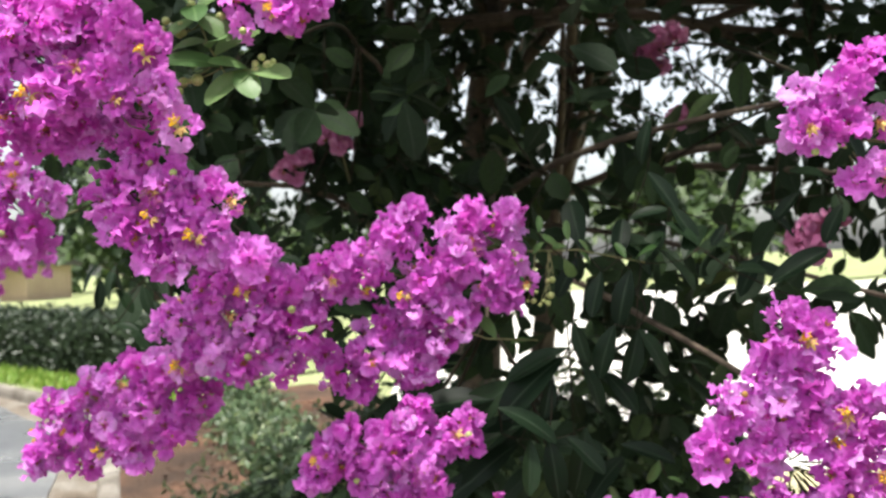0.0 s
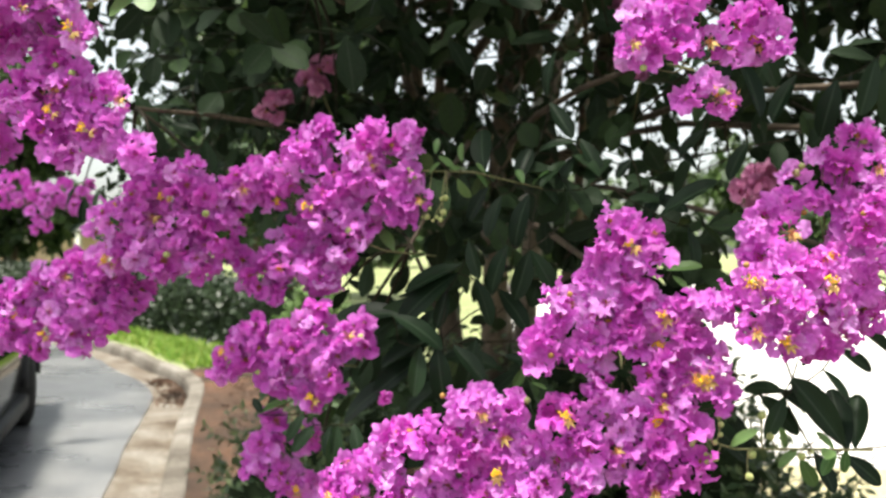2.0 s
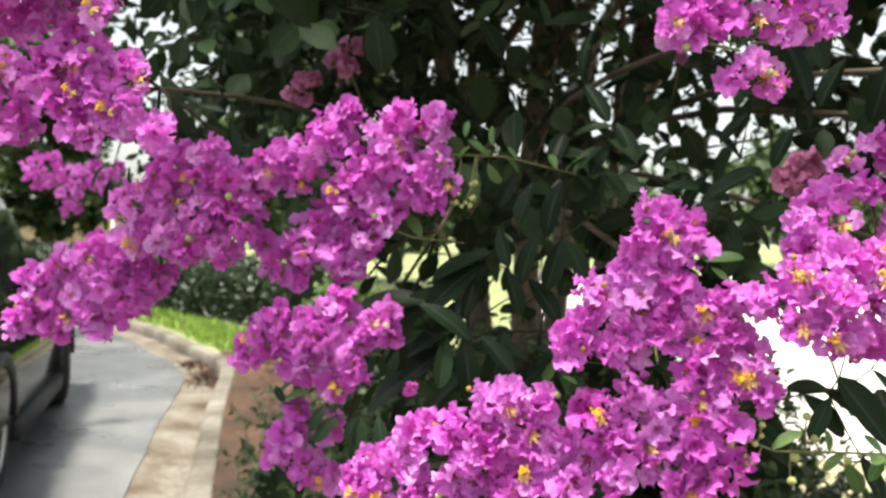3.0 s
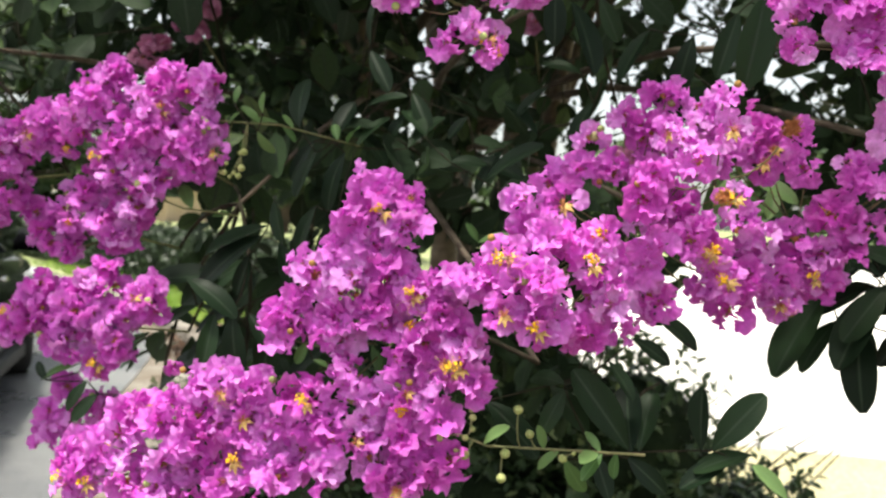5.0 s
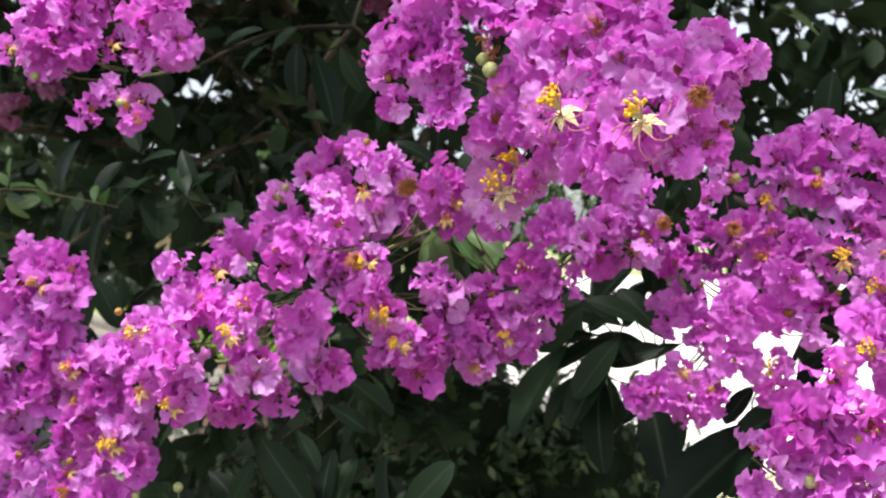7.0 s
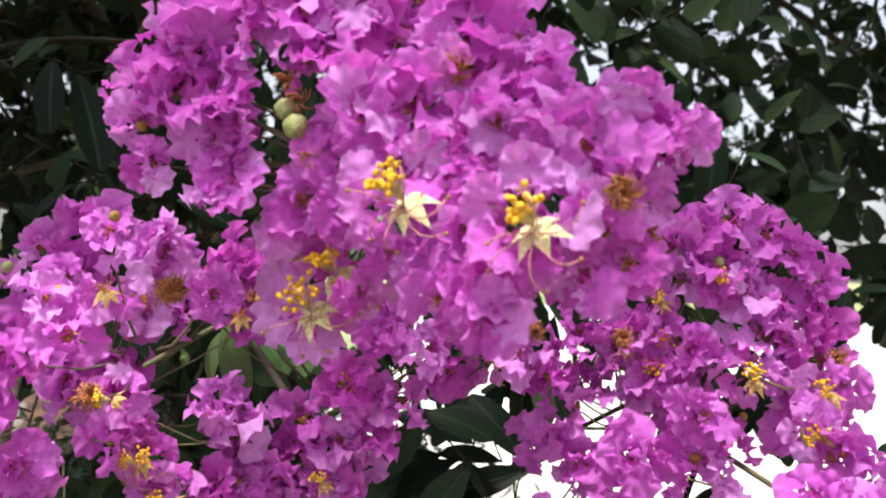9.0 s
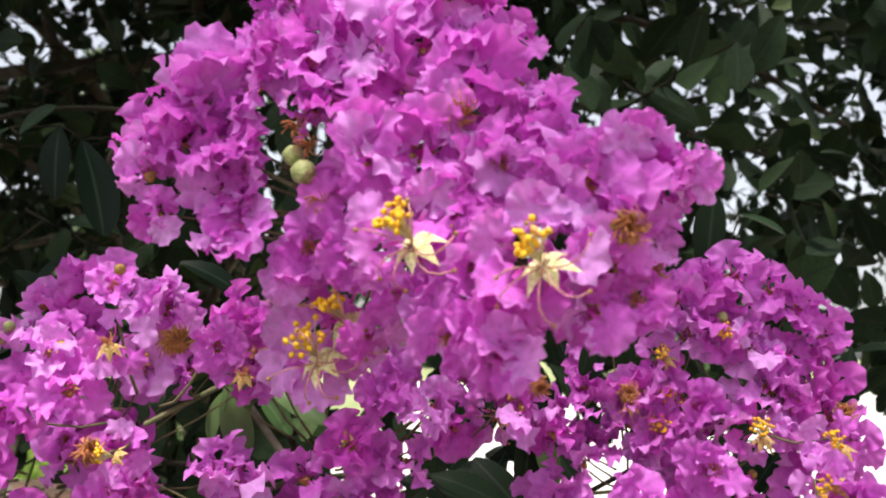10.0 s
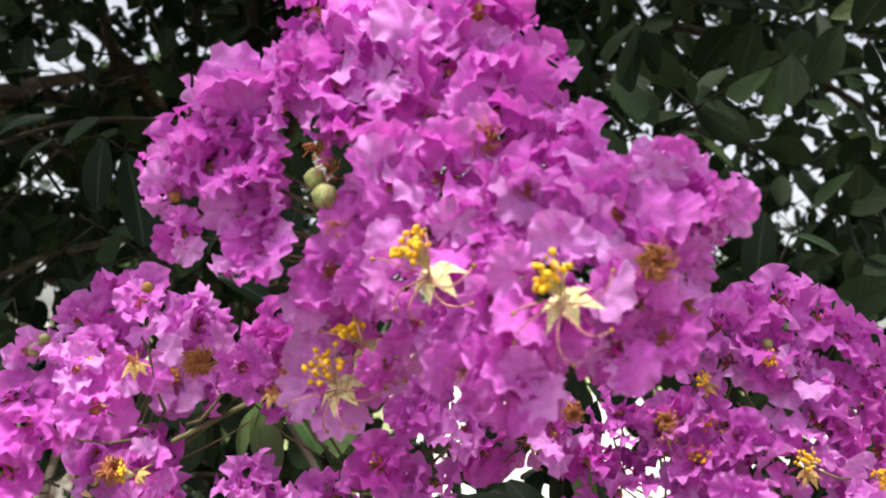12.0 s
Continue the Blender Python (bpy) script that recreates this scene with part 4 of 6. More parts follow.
# ---- the crape myrtle ----
def crape_myrtle():
    base = Vector((0.05, 3.0, 0.12))
    top = thing("crape_myrtle", base, "large magenta-flowered crape myrtle with a dense dark crown", "tree")
    rng = random.Random(61)
    forks = []
    for dx, dy, h in ((-0.30, -0.55, 2.0), (0.05, -0.75, 2.1), (0.30, -0.45, 1.95), (0.15, 0.35, 2.1), (-0.25, 0.3, 2.0)):
        e = Vector((dx, dy, h))
        pts = bend((dx * 0.15, dy * 0.15, -0.08), e, rng, 0, 0.06, 7)
        child("trunk", tubes("trunk", [(pts, [0.055, 0.048, 0.044, 0.04, 0.036, 0.031, 0.027])], BARK, 10), top, None, "smooth mottled tan-brown stem")
        forks.append((e, pts))
    for e, pts in forks:
        for _ in range(5):
            t = Vector((e.x * 1.6 + 0.3 + rng.uniform(-0.7, 0.7), e.y * 1.5 + rng.uniform(-0.7, 0.4), e.z + rng.uniform(-0.05, 1.1)))
            s = pts[rng.choice((4, 5, 6))]
            child("limb", tubes("limb", [(bend(s, t, rng, -0.08, 0.08, 7), [0.022, 0.018, 0.015, 0.012, 0.009, 0.006, 0.004])], BARK, 7), top)
    # long level limbs under the crown
    for a, c, w in (((-0.55, 2.05, 2.02), (0.36, 1.92, 2.085), 0.017), ((0.10, 2.0, 2.06), (0.70, 1.9, 1.965), 0.015), ((0.34, 1.95, 2.10), (1.05, 1.85, 2.01), 0.013), ((-0.30, 2.0, 1.97), (0.55, 1.95, 2.02), 0.011), ((0.62, 1.9, 2.02), (1.25, 1.8, 1.86), 0.009), ((0.95, 1.9, 2.16), (1.35, 1.75, 1.90), 0.010)):
        child("limb", tubes("limb", [(bend(Vector(a) - base, Vector(c) - base, rng, -0.05, 0.05, 8), [w * (1 - 0.07 * k) for k in range(8)])], BARK, 7), top)
        s = min((p for _e, pts in forks for p in pts[3:]), key=lambda p: (p - Vector(a) + base).length)
        child("limb", tubes("limb", [(bend(s, Vector(a) - base, rng, -0.05, 0.05, 6), [w * (1.3 - 0.06 * k) for k in range(6)])], BARK, 7), top)
    # low limbs that reach out to the flowers
    for e in LIMB_TIPS:
        s = rng.choice(forks)[1][4]
        child("limb", tubes("limb", [(bend(s, Vector(e) - base, rng, -0.1, 0.06, 8), [0.014, 0.012, 0.010, 0.008, 0.0065, 0.005, 0.0038, 0.0026])], BARK, 6), top)
    blobs = [(0.30, 1.70, 2.10, 0.75, 0.50, 0.42), (-0.35, 1.85, 2.10, 0.42, 0.45, 0.40), (1.05, 1.65, 1.95, 0.50, 0.45, 0.40), (0.22, 1.35, 1.62, 0.34, 0.28, 0.22), (0.75, 1.40, 1.72, 0.36, 0.28, 0.24), (-0.15, 1.45, 1.78, 0.28, 0.28, 0.24), (0.15, 1.45, 1.32, 0.20, 0.22, 0.20), (1.38, 1.75, 1.74, 0.20, 0.25, 0.20), (1.40, 1.8, 1.96, 0.22, 0.25, 0.18), (0.83, 1.75, 1.87, 0.22, 0.25, 0.16), (0.36, 1.45, 1.40, 0.14, 0.18, 0.10)]
    at, ways, size, root, tip = sprays(blobs, 780, 12, 0.24, 0.060, 71)
    back = [(-0.55, 2.45, 2.15, 0.75, 0.3, 0.6), (0.35, 2.4, 2.35, 0.6, 0.3, 0.5), (1.25, 2.3, 2.2, 0.6, 0.3, 0.5), (-0.1, 2.2, 1.75, 0.35, 0.25, 0.22)]
    more, more_ways, more_size, _r, _t = sprays(back, 640, 14, 0.22, 0.037, 73)
    at, ways, size = np.vstack((at, more)), np.vstack((ways, more_ways)), np.concatenate((size, more_size))
    # thin places all over the crown
    pores = random.Random(77)
    thin = []
    for _ in range(80):
        q = Vector((pores.uniform(-0.5, 1.8), 2.4, pores.uniform(1.55, 2.6)))
        p = Vector((0.45, 0.1, 1.48)).lerp(q, 0.5)
        thin.append((tuple(p), tuple(q), pores.uniform(0.03, 0.06) * (1.0 if q.x < 0.95 else 0.6), 0.9 if q.x > 0.1 else 0.5))
    for _ in range(16):
        q = Vector((pores.uniform(0.28, 0.8), 2.6, pores.uniform(1.85, 2.45)))
        thin.append((tuple(Vector((0.1, 0.0, 1.48)).lerp(q, 0.42)), tuple(q), pores.uniform(0.032, 0.052), 0.95))
    for _ in range(30):
        q = Vector((pores.uniform(-1.2, -0.1), 2.6, pores.uniform(1.72, 2.25)))
        thin.append((tuple(Vector((0.62, 0.18, 1.47)).lerp(q, 0.42)), tuple(q), pores.uniform(0.018, 0.036), 0.97))
    keep = open_gaps(at, thin + [((0.13, 1.0, 1.43), (0.10, 2.2, 1.13), 0.07, 0.9), ((0.16, 1.0, 1.40), (0.30, 2.4, 1.19), 0.11, 0.8), ((0.12, 1.0, 1.52), (0.22, 2.4, 1.40), 0.05, 0.7), ((0.03, 1.0, 1.43), (-0.22, 2.4, 1.38), 0.075, 0.9), ((0.42, 1.2, 1.55), (0.71, 2.6, 1.62), 0.10, 0.95), ((0.622, 1.2, 1.504), (0.832, 2.8, 1.579), 0.07, 1.0), ((0.22, 1.2, 1.77), (0.34, 2.6, 2.07), 0.26, 0.35), ((0.9, 1.2, 1.79), (1.17, 2.6, 2.18), 0.30, 0.22), ((0.12, 1.3, 1.86), (-0.63, 2.6, 2.28), 0.06, 1.0), ((0.6, 1.2, 1.72), (0.75, 2.6, 1.9), 0.2, 0.35), ((-0.2, 1.2, 1.6), (-0.6, 2.6, 1.7), 0.09, 0.8), ((0.16, 1.2, 1.82), (-0.83, 2.8, 2.34), 0.07, 0.5), ((0.25, 1.2, 1.87), (-0.58, 2.8, 2.46), 0.05, 0.5), ((0.18, 1.2, 1.79), (0.36, 2.8, 2.14), 0.16, 0.3), ((0.99, 1.2, 1.8), (1.45, 2.8, 2.28), 0.22, 0.36), ((0.65, 1.0, 1.32), (0.63, 2.1, 1.16), 0.11, 1.0), ((0.66, 1.0, 1.32), (0.75, 2.1, 1.20), 0.12, 1.0), ((0.60, 1.0, 1.34), (0.53, 2.1, 1.20), 0.07, 1.0), ((0.44, 1.2, 1.56), (0.86, 2.8, 1.67), 0.055, 0.8), ((0.92, 1.2, 1.65), (1.25, 2.8, 1.85), 0.025, 0.8), ((0.84, 1.2, 1.76), (1.03, 2.8, 2.17), 0.03, 0.6)], 74)
    at, ways, size = at[keep], ways[keep], size[keep]
    b = np.array(base)
    lace = [(-0.7, 2.95, 2.2, 0.9, 0.3, 0.75), (0.4, 2.95, 2.2, 0.8, 0.3, 0.7), (1.5, 2.9, 2.2, 0.9, 0.3, 0.65)]
    fine, fine_ways, fine_size, _r, _t = sprays(lace, 520, 14, 0.18, 0.026, 75)
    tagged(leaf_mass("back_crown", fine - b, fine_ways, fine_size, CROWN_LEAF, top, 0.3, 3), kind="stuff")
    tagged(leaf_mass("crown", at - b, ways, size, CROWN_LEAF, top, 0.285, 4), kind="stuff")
    tagged(child("inner_twig", tubes("inner_twig", [([Vector(p) - base, Vector(q) - base], [0.0022, 0.001]) for p, q in zip(root[::3], tip[::3])], DARK_TWIG, 4), top, None, "thin dark twigs"), kind="stuff")
    blobs = [(0.4, 2.4, 3.0, 1.5, 0.9, 0.5), (0.6, 2.5, 3.7, 1.1, 0.9, 0.4), (0.0, 1.65, 2.78, 1.6, 0.75, 0.22)]
    at, ways, size, root, tip = sprays(blobs, 1700, 11, 0.3, 0.085, 72)
    # unseen leaf layer added overhead to shade the deeper flower clusters
    more, more_ways, more_size, _r, _t = sprays([(0.45, 0.83, 2.25, 1.1, 0.34, 0.10)], 150, 11, 0.25, 0.07, 78)
    at, ways, size = np.vstack((at, more)), np.vstack((ways, more_ways)), np.concatenate((size, more_size))
    # second added layer out of view, shades the left crown leaves
    more, more_ways, more_size, _r, _t = sprays([(-0.15, 1.35, 2.40, 0.42, 0.32, 0.10)], 70, 11, 0.25, 0.07, 79)
    at, ways, size = np.vstack((at, more)), np.vstack((ways, more_ways)), np.concatenate((size, more_size))
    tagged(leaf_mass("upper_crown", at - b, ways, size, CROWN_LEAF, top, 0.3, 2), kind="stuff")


crape_myrtle()


# ---- the parked car ----
def loft(name, rings, mat, parent, label="", smooth=True, cap=True):
    bm = bmesh.new()
    rows = [[bm.verts.new(p) for p in ring] for ring in rings]
    for a, b in zip(rows, rows[1:]):
        for k in range(len(a)):
            j = (k + 1) % len(a)
            bm.faces.new((a[k], a[j], b[j], b[k]))
    if cap:
        bm.faces.new(rows[0])
        bm.faces.new(list(reversed(rows[-1])))
    bmesh.ops.recalc_face_normals(bm, faces=bm.faces)
    return part(name, bm, mat, parent, label, smooth)


def revolve(profile, n=28):
    """Rings round the y axis from (y, radius)."""
    return [[(r * math.cos(6.28319 * k / n), y, r * math.sin(6.28319 * k / n)) for k in range(n)] for y, r in profile]


def car():
    d = Vector((-0.447, 0.894, 0)).normalized()
    foot = Vector((-4.0, 6.37, 0)) - d * 2.62
    top = thing("car", (*foot.xy, 0.0), "black parked sport utility car with alloy wheels", "car")
    top.rotation_euler = (0, 0, math.atan2(d.y, d.x))
    W = 1.82

    def section(x, z0, z1, tuck, roofed):
        y0, y1 = -0.0 + tuck, W - tuck
        return [(x, y0 + 0.05, z0), (x, y0, z0 + 0.12), (x, y0 - 0.01, (z0 + z1) / 2), (x, y0 + 0.03, z1 - 0.06), (x, y0 + 0.12, z1), (x, W / 2, z1 + 0.03), (x, y1 - 0.12, z1), (x, y1 - 0.03, z1 - 0.06), (x, y1 + 0.01, (z0 + z1) / 2), (x, y1, z0 + 0.12), (x, y1 - 0.05, z0)]
    loft("body", [section(x, a, b, t, False) for x, a, b, t in ((-0.95, 0.42, 0.85, 0.14), (-0.88, 0.30, 0.98, 0.06), (-0.6, 0.26, 1.04, 0.02), (0.4, 0.24, 1.05, 0.0), (1.5, 0.24, 1.03, 0.0), (2.2, 0.25, 1.00, 0.01), (2.9, 0.26, 0.94, 0.04), (3.3, 0.30, 0.86, 0.12), (3.45, 0.38, 0.72, 0.24))], CAR_PAINT, top)

    def cab(x, z, tuck):
        return [(x, tuck, 0.98), (x, tuck + 0.20 * (z - 0.98) / 0.7, z - 0.04), (x, tuck + 0.24 * (z - 0.98) / 0.7 + 0.08, z), (x, W - tuck - 0.24 * (z - 0.98) / 0.7 - 0.08, z), (x, W - tuck - 0.20 * (z - 0.98) / 0.7, z - 0.04), (x, W - tuck, 0.98)]
    loft("cabin", [cab(x, z, t) for x, z, t in ((-0.82, 1.02, 0.06), (-0.62, 1.50, 0.05), (-0.3, 1.66, 0.04), (0.5, 1.70, 0.03), (1.1, 1.66, 0.03), (1.35, 1.56, 0.04), (2.05, 1.00, 0.06))], CAR_PAINT, top, "black roof and pillars")
    for x0, x1, z1 in ((-0.45, 0.18, 1.5), (0.26, 0.98, 1.54), (1.05, 1.6, 1.46)):
        for s in (0, 1):
            yb, yt = (0.012, 0.165) if s == 0 else (W - 0.012, W - 0.165)
            slant = 0.40 if x0 > 1 else 0.03
            o = -0.012 if s == 0 else 0.012
            q = [(x0, yb + o, 1.05), (x1, yb + o, 1.04), (x1 - slant, yt + o, z1), (x0 + 0.03, yt + o, z1)]
            loft("side_window", [q, [(a, b - 2 * o, c) for a, b, c in q]], TINTED, top, "dark tinted window", False)
    q = [(1.98, 0.16, 1.09), (1.98, W - 0.16, 1.09), (1.42, W - 0.30, 1.56), (1.42, 0.30, 1.56)]
    loft("windscreen", [q, [(a - 0.03, b, c - 0.03) for a, b, c in q]], TINTED, top, "dark windscreen", False)
    for x in (0.0, 2.62):
        for s in (0, 1):
            y = 0.12 if s == 0 else W - 0.12
            steer = 14 if x > 1 else 0
            tyre = loft("wheel", revolve([(-0.10, 0.215), (-0.115, 0.30), (-0.085, 0.345), (0.085, 0.345), (0.115, 0.30), (0.10, 0.215)]), TYRE, top, "black rubber tyre on an alloy rim")
            tyre.matrix_basis = pose(x, y, 0.345, 0, 0, steer)
            side = -1 if s == 0 else 1
            bm = bmesh.new()
            for k in range(7):
                w = 6.28319 * k / 7
                c, n = Vector((math.cos(w), 0, math.sin(w))), Vector((-math.sin(w), 0, math.cos(w)))
                q = [c * 0.05 + n * 0.03, c * 0.05 - n * 0.03, c * 0.215 - n * 0.022, c * 0.215 + n * 0.022]
                f = [bm.verts.new(p + Vector((0, side * 0.095, 0))) for p in q]
                b = [bm.verts.new(p + Vector((0, side * 0.06, 0))) for p in q]
                bm.faces.new(f)
                bm.faces.new(list(reversed(b)))
                for a in range(4):
                    bm.faces.new((f[a], b[a], b[(a + 1) % 4], f[(a + 1) % 4]))
            bmesh.ops.recalc_face_normals(bm, faces=bm.faces)
            part("spokes", bm, ALLOY, tyre, "silver alloy spokes")
            loft("rim", revolve([(side * 0.05, 0.19), (side * 0.10, 0.20), (side * 0.112, 0.225), (side * 0.09, 0.23)]), ALLOY, tyre, "silver rim edge", True, False)
            arch = [[((0.36 + e) * math.cos(a) + x, (-0.018 if s == 0 else W + 0.018) + o, (0.36 + e) * math.sin(a) + 0.345) for e, o in ((0.0, 0), (0.07, 0), (0.07, 0.05 * -side), (0.0, 0.05 * -side))] for a in [0.05 + 3.04 * k / 14 for k in range(15)]]
            loft("wheel_arch", arch, TRIM, top, "matt black wheel arch")
    for s in (0, 1):
        y = 0.10 if s == 0 else W - 0.10
        e = 1 if s == 0 else -1
        loft("headlight", [[(x, y + e * o - e * 0.07, z) for o, z in ((0, 0.66), (0, 0.80), (0.3 * k, 0.80), (0.3 * k, 0.66))] for x, k in ((3.02, 0.3), (3.24, 0.7), (3.37, 1.0))], LAMP_GLASS, top, "clear headlamp")
        loft("tail_light", [[(x, y + e * o - e * 0.09, z) for o, z in ((0, 0.78), (0, 1.0), (0.12, 1.0), (0.12, 0.78))] for x in (-0.9, -0.66)], RED_GLASS, top, "red tail lamp")
        loft("mirror", [[(1.62 + a, (-0.02 if s == 0 else W + 0.02) - e * o, z) for a, z in ((-0.06 * k, 1.05), (0.07 * k, 1.05), (0.07 * k, 1.05 + 0.15 * k), (-0.06 * k, 1.05 + 0.15 * k))] for o, k in ((0, 0.4), (0.05, 1.0), (0.2, 1.0), (0.23, 0.8))], CAR_PAINT, top, "black door mirror")
        for x in (0.45, 1.25):
            loft("door_handle", [[(x + a, (-0.022 if s == 0 else W + 0.022) + o, z) for o, z in ((-0.012, 0.86), (0.012, 0.86), (0.012, 0.885), (-0.012, 0.885))] for a in (0, 0.08, 0.17)], CHROME, top)
        loft("sill", [[(x, (0.0 if s == 0 else W) + o, z) for o, z in ((-0.03, 0.22), (0.05, 0.2), (0.05, 0.33), (-0.03, 0.31))] for x in (0.4, 1.3, 2.2)], TRIM, top, "matt black sill")


car()


# ---- flower clusters of the front sprays ----
lobes = [(0.022, 0.850, 1.546, 0.031), (0.066, 0.850, 1.558, 0.024), (-0.009, 0.850, 1.509, 0.031), (0.052, 0.850, 1.503, 0.029), (-0.042, 0.850, 1.552, 0.029), (0.018, 0.850, 1.466, 0.022), (-0.026, 0.850, 1.574, 0.020), (-0.067, 0.850, 1.527, 0.028), (-0.015, 0.850, 1.484, 0.028), (0.073, 0.850, 1.522, 0.021), (0.035, 0.850, 1.574, 0.018), (0.078, 0.850, 1.570, 0.015), (-0.083, 0.850, 1.502, 0.019), (0.023, 0.850, 1.521, 0.028), (0.068, 0.850, 1.485, 0.020), (0.006, 0.850, 1.441, 0.014)]
stars = [(0.033, 0.838, 1.543), (0.088, 0.838, 1.503), (-0.039, 0.838, 1.492)]
flower_cluster('vivid magenta crape myrtle flower cluster on a leafy twig', lobes, stars, 'near', 11, bloom=0.80)

lobes = [(-0.072, 0.870, 1.432, 0.031), (-0.105, 0.870, 1.409, 0.025), (-0.039, 0.870, 1.420, 0.027), (-0.053, 0.870, 1.458, 0.026), (-0.019, 0.870, 1.408, 0.017), (-0.081, 0.870, 1.394, 0.018), (-0.126, 0.870, 1.431, 0.019), (-0.026, 0.870, 1.446, 0.022), (-0.006, 0.870, 1.434, 0.014)]
stars = []
flower_cluster('shaded magenta flower cluster below the main spray', lobes, stars, 'near', 12, bloom=0.80)

lobes = [(-0.265, 0.840, 1.467, 0.034), (-0.224, 0.840, 1.499, 0.032), (-0.183, 0.840, 1.519, 0.030), (-0.149, 0.840, 1.500, 0.027), (-0.142, 0.840, 1.456, 0.030), (-0.189, 0.840, 1.449, 0.031), (-0.229, 0.840, 1.442, 0.031), (-0.110, 0.840, 1.519, 0.025), (-0.116, 0.840, 1.501, 0.023), (-0.169, 0.840, 1.481, 0.027), (-0.237, 0.840, 1.480, 0.028), (-0.205, 0.840, 1.423, 0.024), (-0.161, 0.840, 1.424, 0.022), (-0.129, 0.840, 1.475, 0.019), (-0.250, 0.840, 1.428, 0.019), (-0.211, 0.840, 1.528, 0.018)]
stars = [(-0.110, 0.828, 1.514), (-0.201, 0.828, 1.502), (-0.217, 0.828, 1.479), (-0.269, 0.828, 1.428)]
flower_cluster('long magenta flower cluster with yellow centres', lobes, stars, 'near', 13, bloom=0.80)

lobes = [(-0.360, 0.870, 1.399, 0.031), (-0.405, 0.870, 1.357, 0.031), (-0.316, 0.870, 1.380, 0.034), (-0.427, 0.870, 1.335, 0.022), (-0.286, 0.870, 1.354, 0.027), (-0.352, 0.870, 1.352, 0.030), (-0.295, 0.870, 1.414, 0.031), (-0.258, 0.870, 1.388, 0.022), (-0.390, 0.870, 1.384, 0.024), (-0.324, 0.870, 1.420, 0.024), (-0.381, 0.870, 1.323, 0.019), (-0.330, 0.870, 1.332, 0.020), (-0.416, 0.870, 1.384, 0.018), (-0.438, 0.870, 1.321, 0.015), (-0.272, 0.870, 1.375, 0.020)]
stars = [(-0.358, 0.858, 1.377), (-0.396, 0.858, 1.361), (-0.338, 0.858, 1.412), (-0.365, 0.858, 1.340)]
flower_cluster('lilac-pink flower cluster overhanging the kerb', lobes, stars, 'near', 14, bloom=0.80)

lobes = [(-0.116, 0.850, 1.324, 0.029), (-0.076, 0.850, 1.332, 0.032), (-0.038, 0.850, 1.358, 0.028), (-0.024, 0.850, 1.321, 0.031), (0.008, 0.850, 1.347, 0.024), (-0.063, 0.850, 1.297, 0.024), (-0.011, 0.850, 1.294, 0.022), (-0.136, 0.850, 1.304, 0.017), (-0.103, 0.850, 1.349, 0.022), (0.021, 0.850, 1.336, 0.019), (-0.036, 0.850, 1.277, 0.018), (-0.050, 0.850, 1.333, 0.028), (-0.025, 0.850, 1.377, 0.016), (-0.083, 0.850, 1.306, 0.021), (0.026, 0.850, 1.361, 0.015), (0.050, 0.850, 1.282, 0.010)]
stars = [(0.006, 0.838, 1.350), (-0.133, 0.838, 1.327), (-0.027, 0.838, 1.318), (-0.032, 0.838, 1.279)]
flower_cluster('magenta flower cluster with pale petal edges above the road', lobes, stars, 'near', 15, bloom=0.80)

lobes = [(-0.098, 0.880, 1.210, 0.027), (-0.070, 0.880, 1.179, 0.023), (-0.051, 0.880, 1.226, 0.021), (-0.085, 0.880, 1.243, 0.018), (-0.108, 0.880, 1.189, 0.016), (-0.043, 0.880, 1.168, 0.017)]
stars = [(-0.054, 0.868, 1.170)]
flower_cluster('pink flower cluster hanging low over the verge', lobes, stars, 'near', 16, bloom=0.80)

lobes = [(0.177, 0.700, 1.304, 0.022), (0.200, 0.700, 1.301, 0.016), (0.116, 0.700, 1.271, 0.025), (0.077, 0.700, 1.244, 0.025), (0.048, 0.700, 1.218, 0.023), (0.159, 0.700, 1.266, 0.025), (0.132, 0.700, 1.230, 0.025), (0.188, 0.700, 1.254, 0.024), (0.216, 0.700, 1.266, 0.021), (0.098, 0.700, 1.213, 0.022), (0.171, 0.700, 1.220, 0.025), (0.227, 0.700, 1.235, 0.021), (0.199, 0.700, 1.227, 0.018), (0.153, 0.700, 1.298, 0.017), (0.091, 0.700, 1.269, 0.016), (0.039, 0.700, 1.203, 0.017), (0.141, 0.700, 1.250, 0.021), (0.052, 0.700, 1.242, 0.014), (0.123, 0.700, 1.211, 0.021), (0.242, 0.700, 1.254, 0.014), (0.197, 0.700, 1.278, 0.018), (0.033, 0.700, 1.226, 0.009)]
stars = [(0.188, 0.688, 1.246), (0.191, 0.688, 1.281), (0.058, 0.688, 1.213), (0.172, 0.688, 1.300), (0.034, 0.688, 1.215)]
flower_cluster('broad bright magenta flower cluster', lobes, stars, 'near', 17)

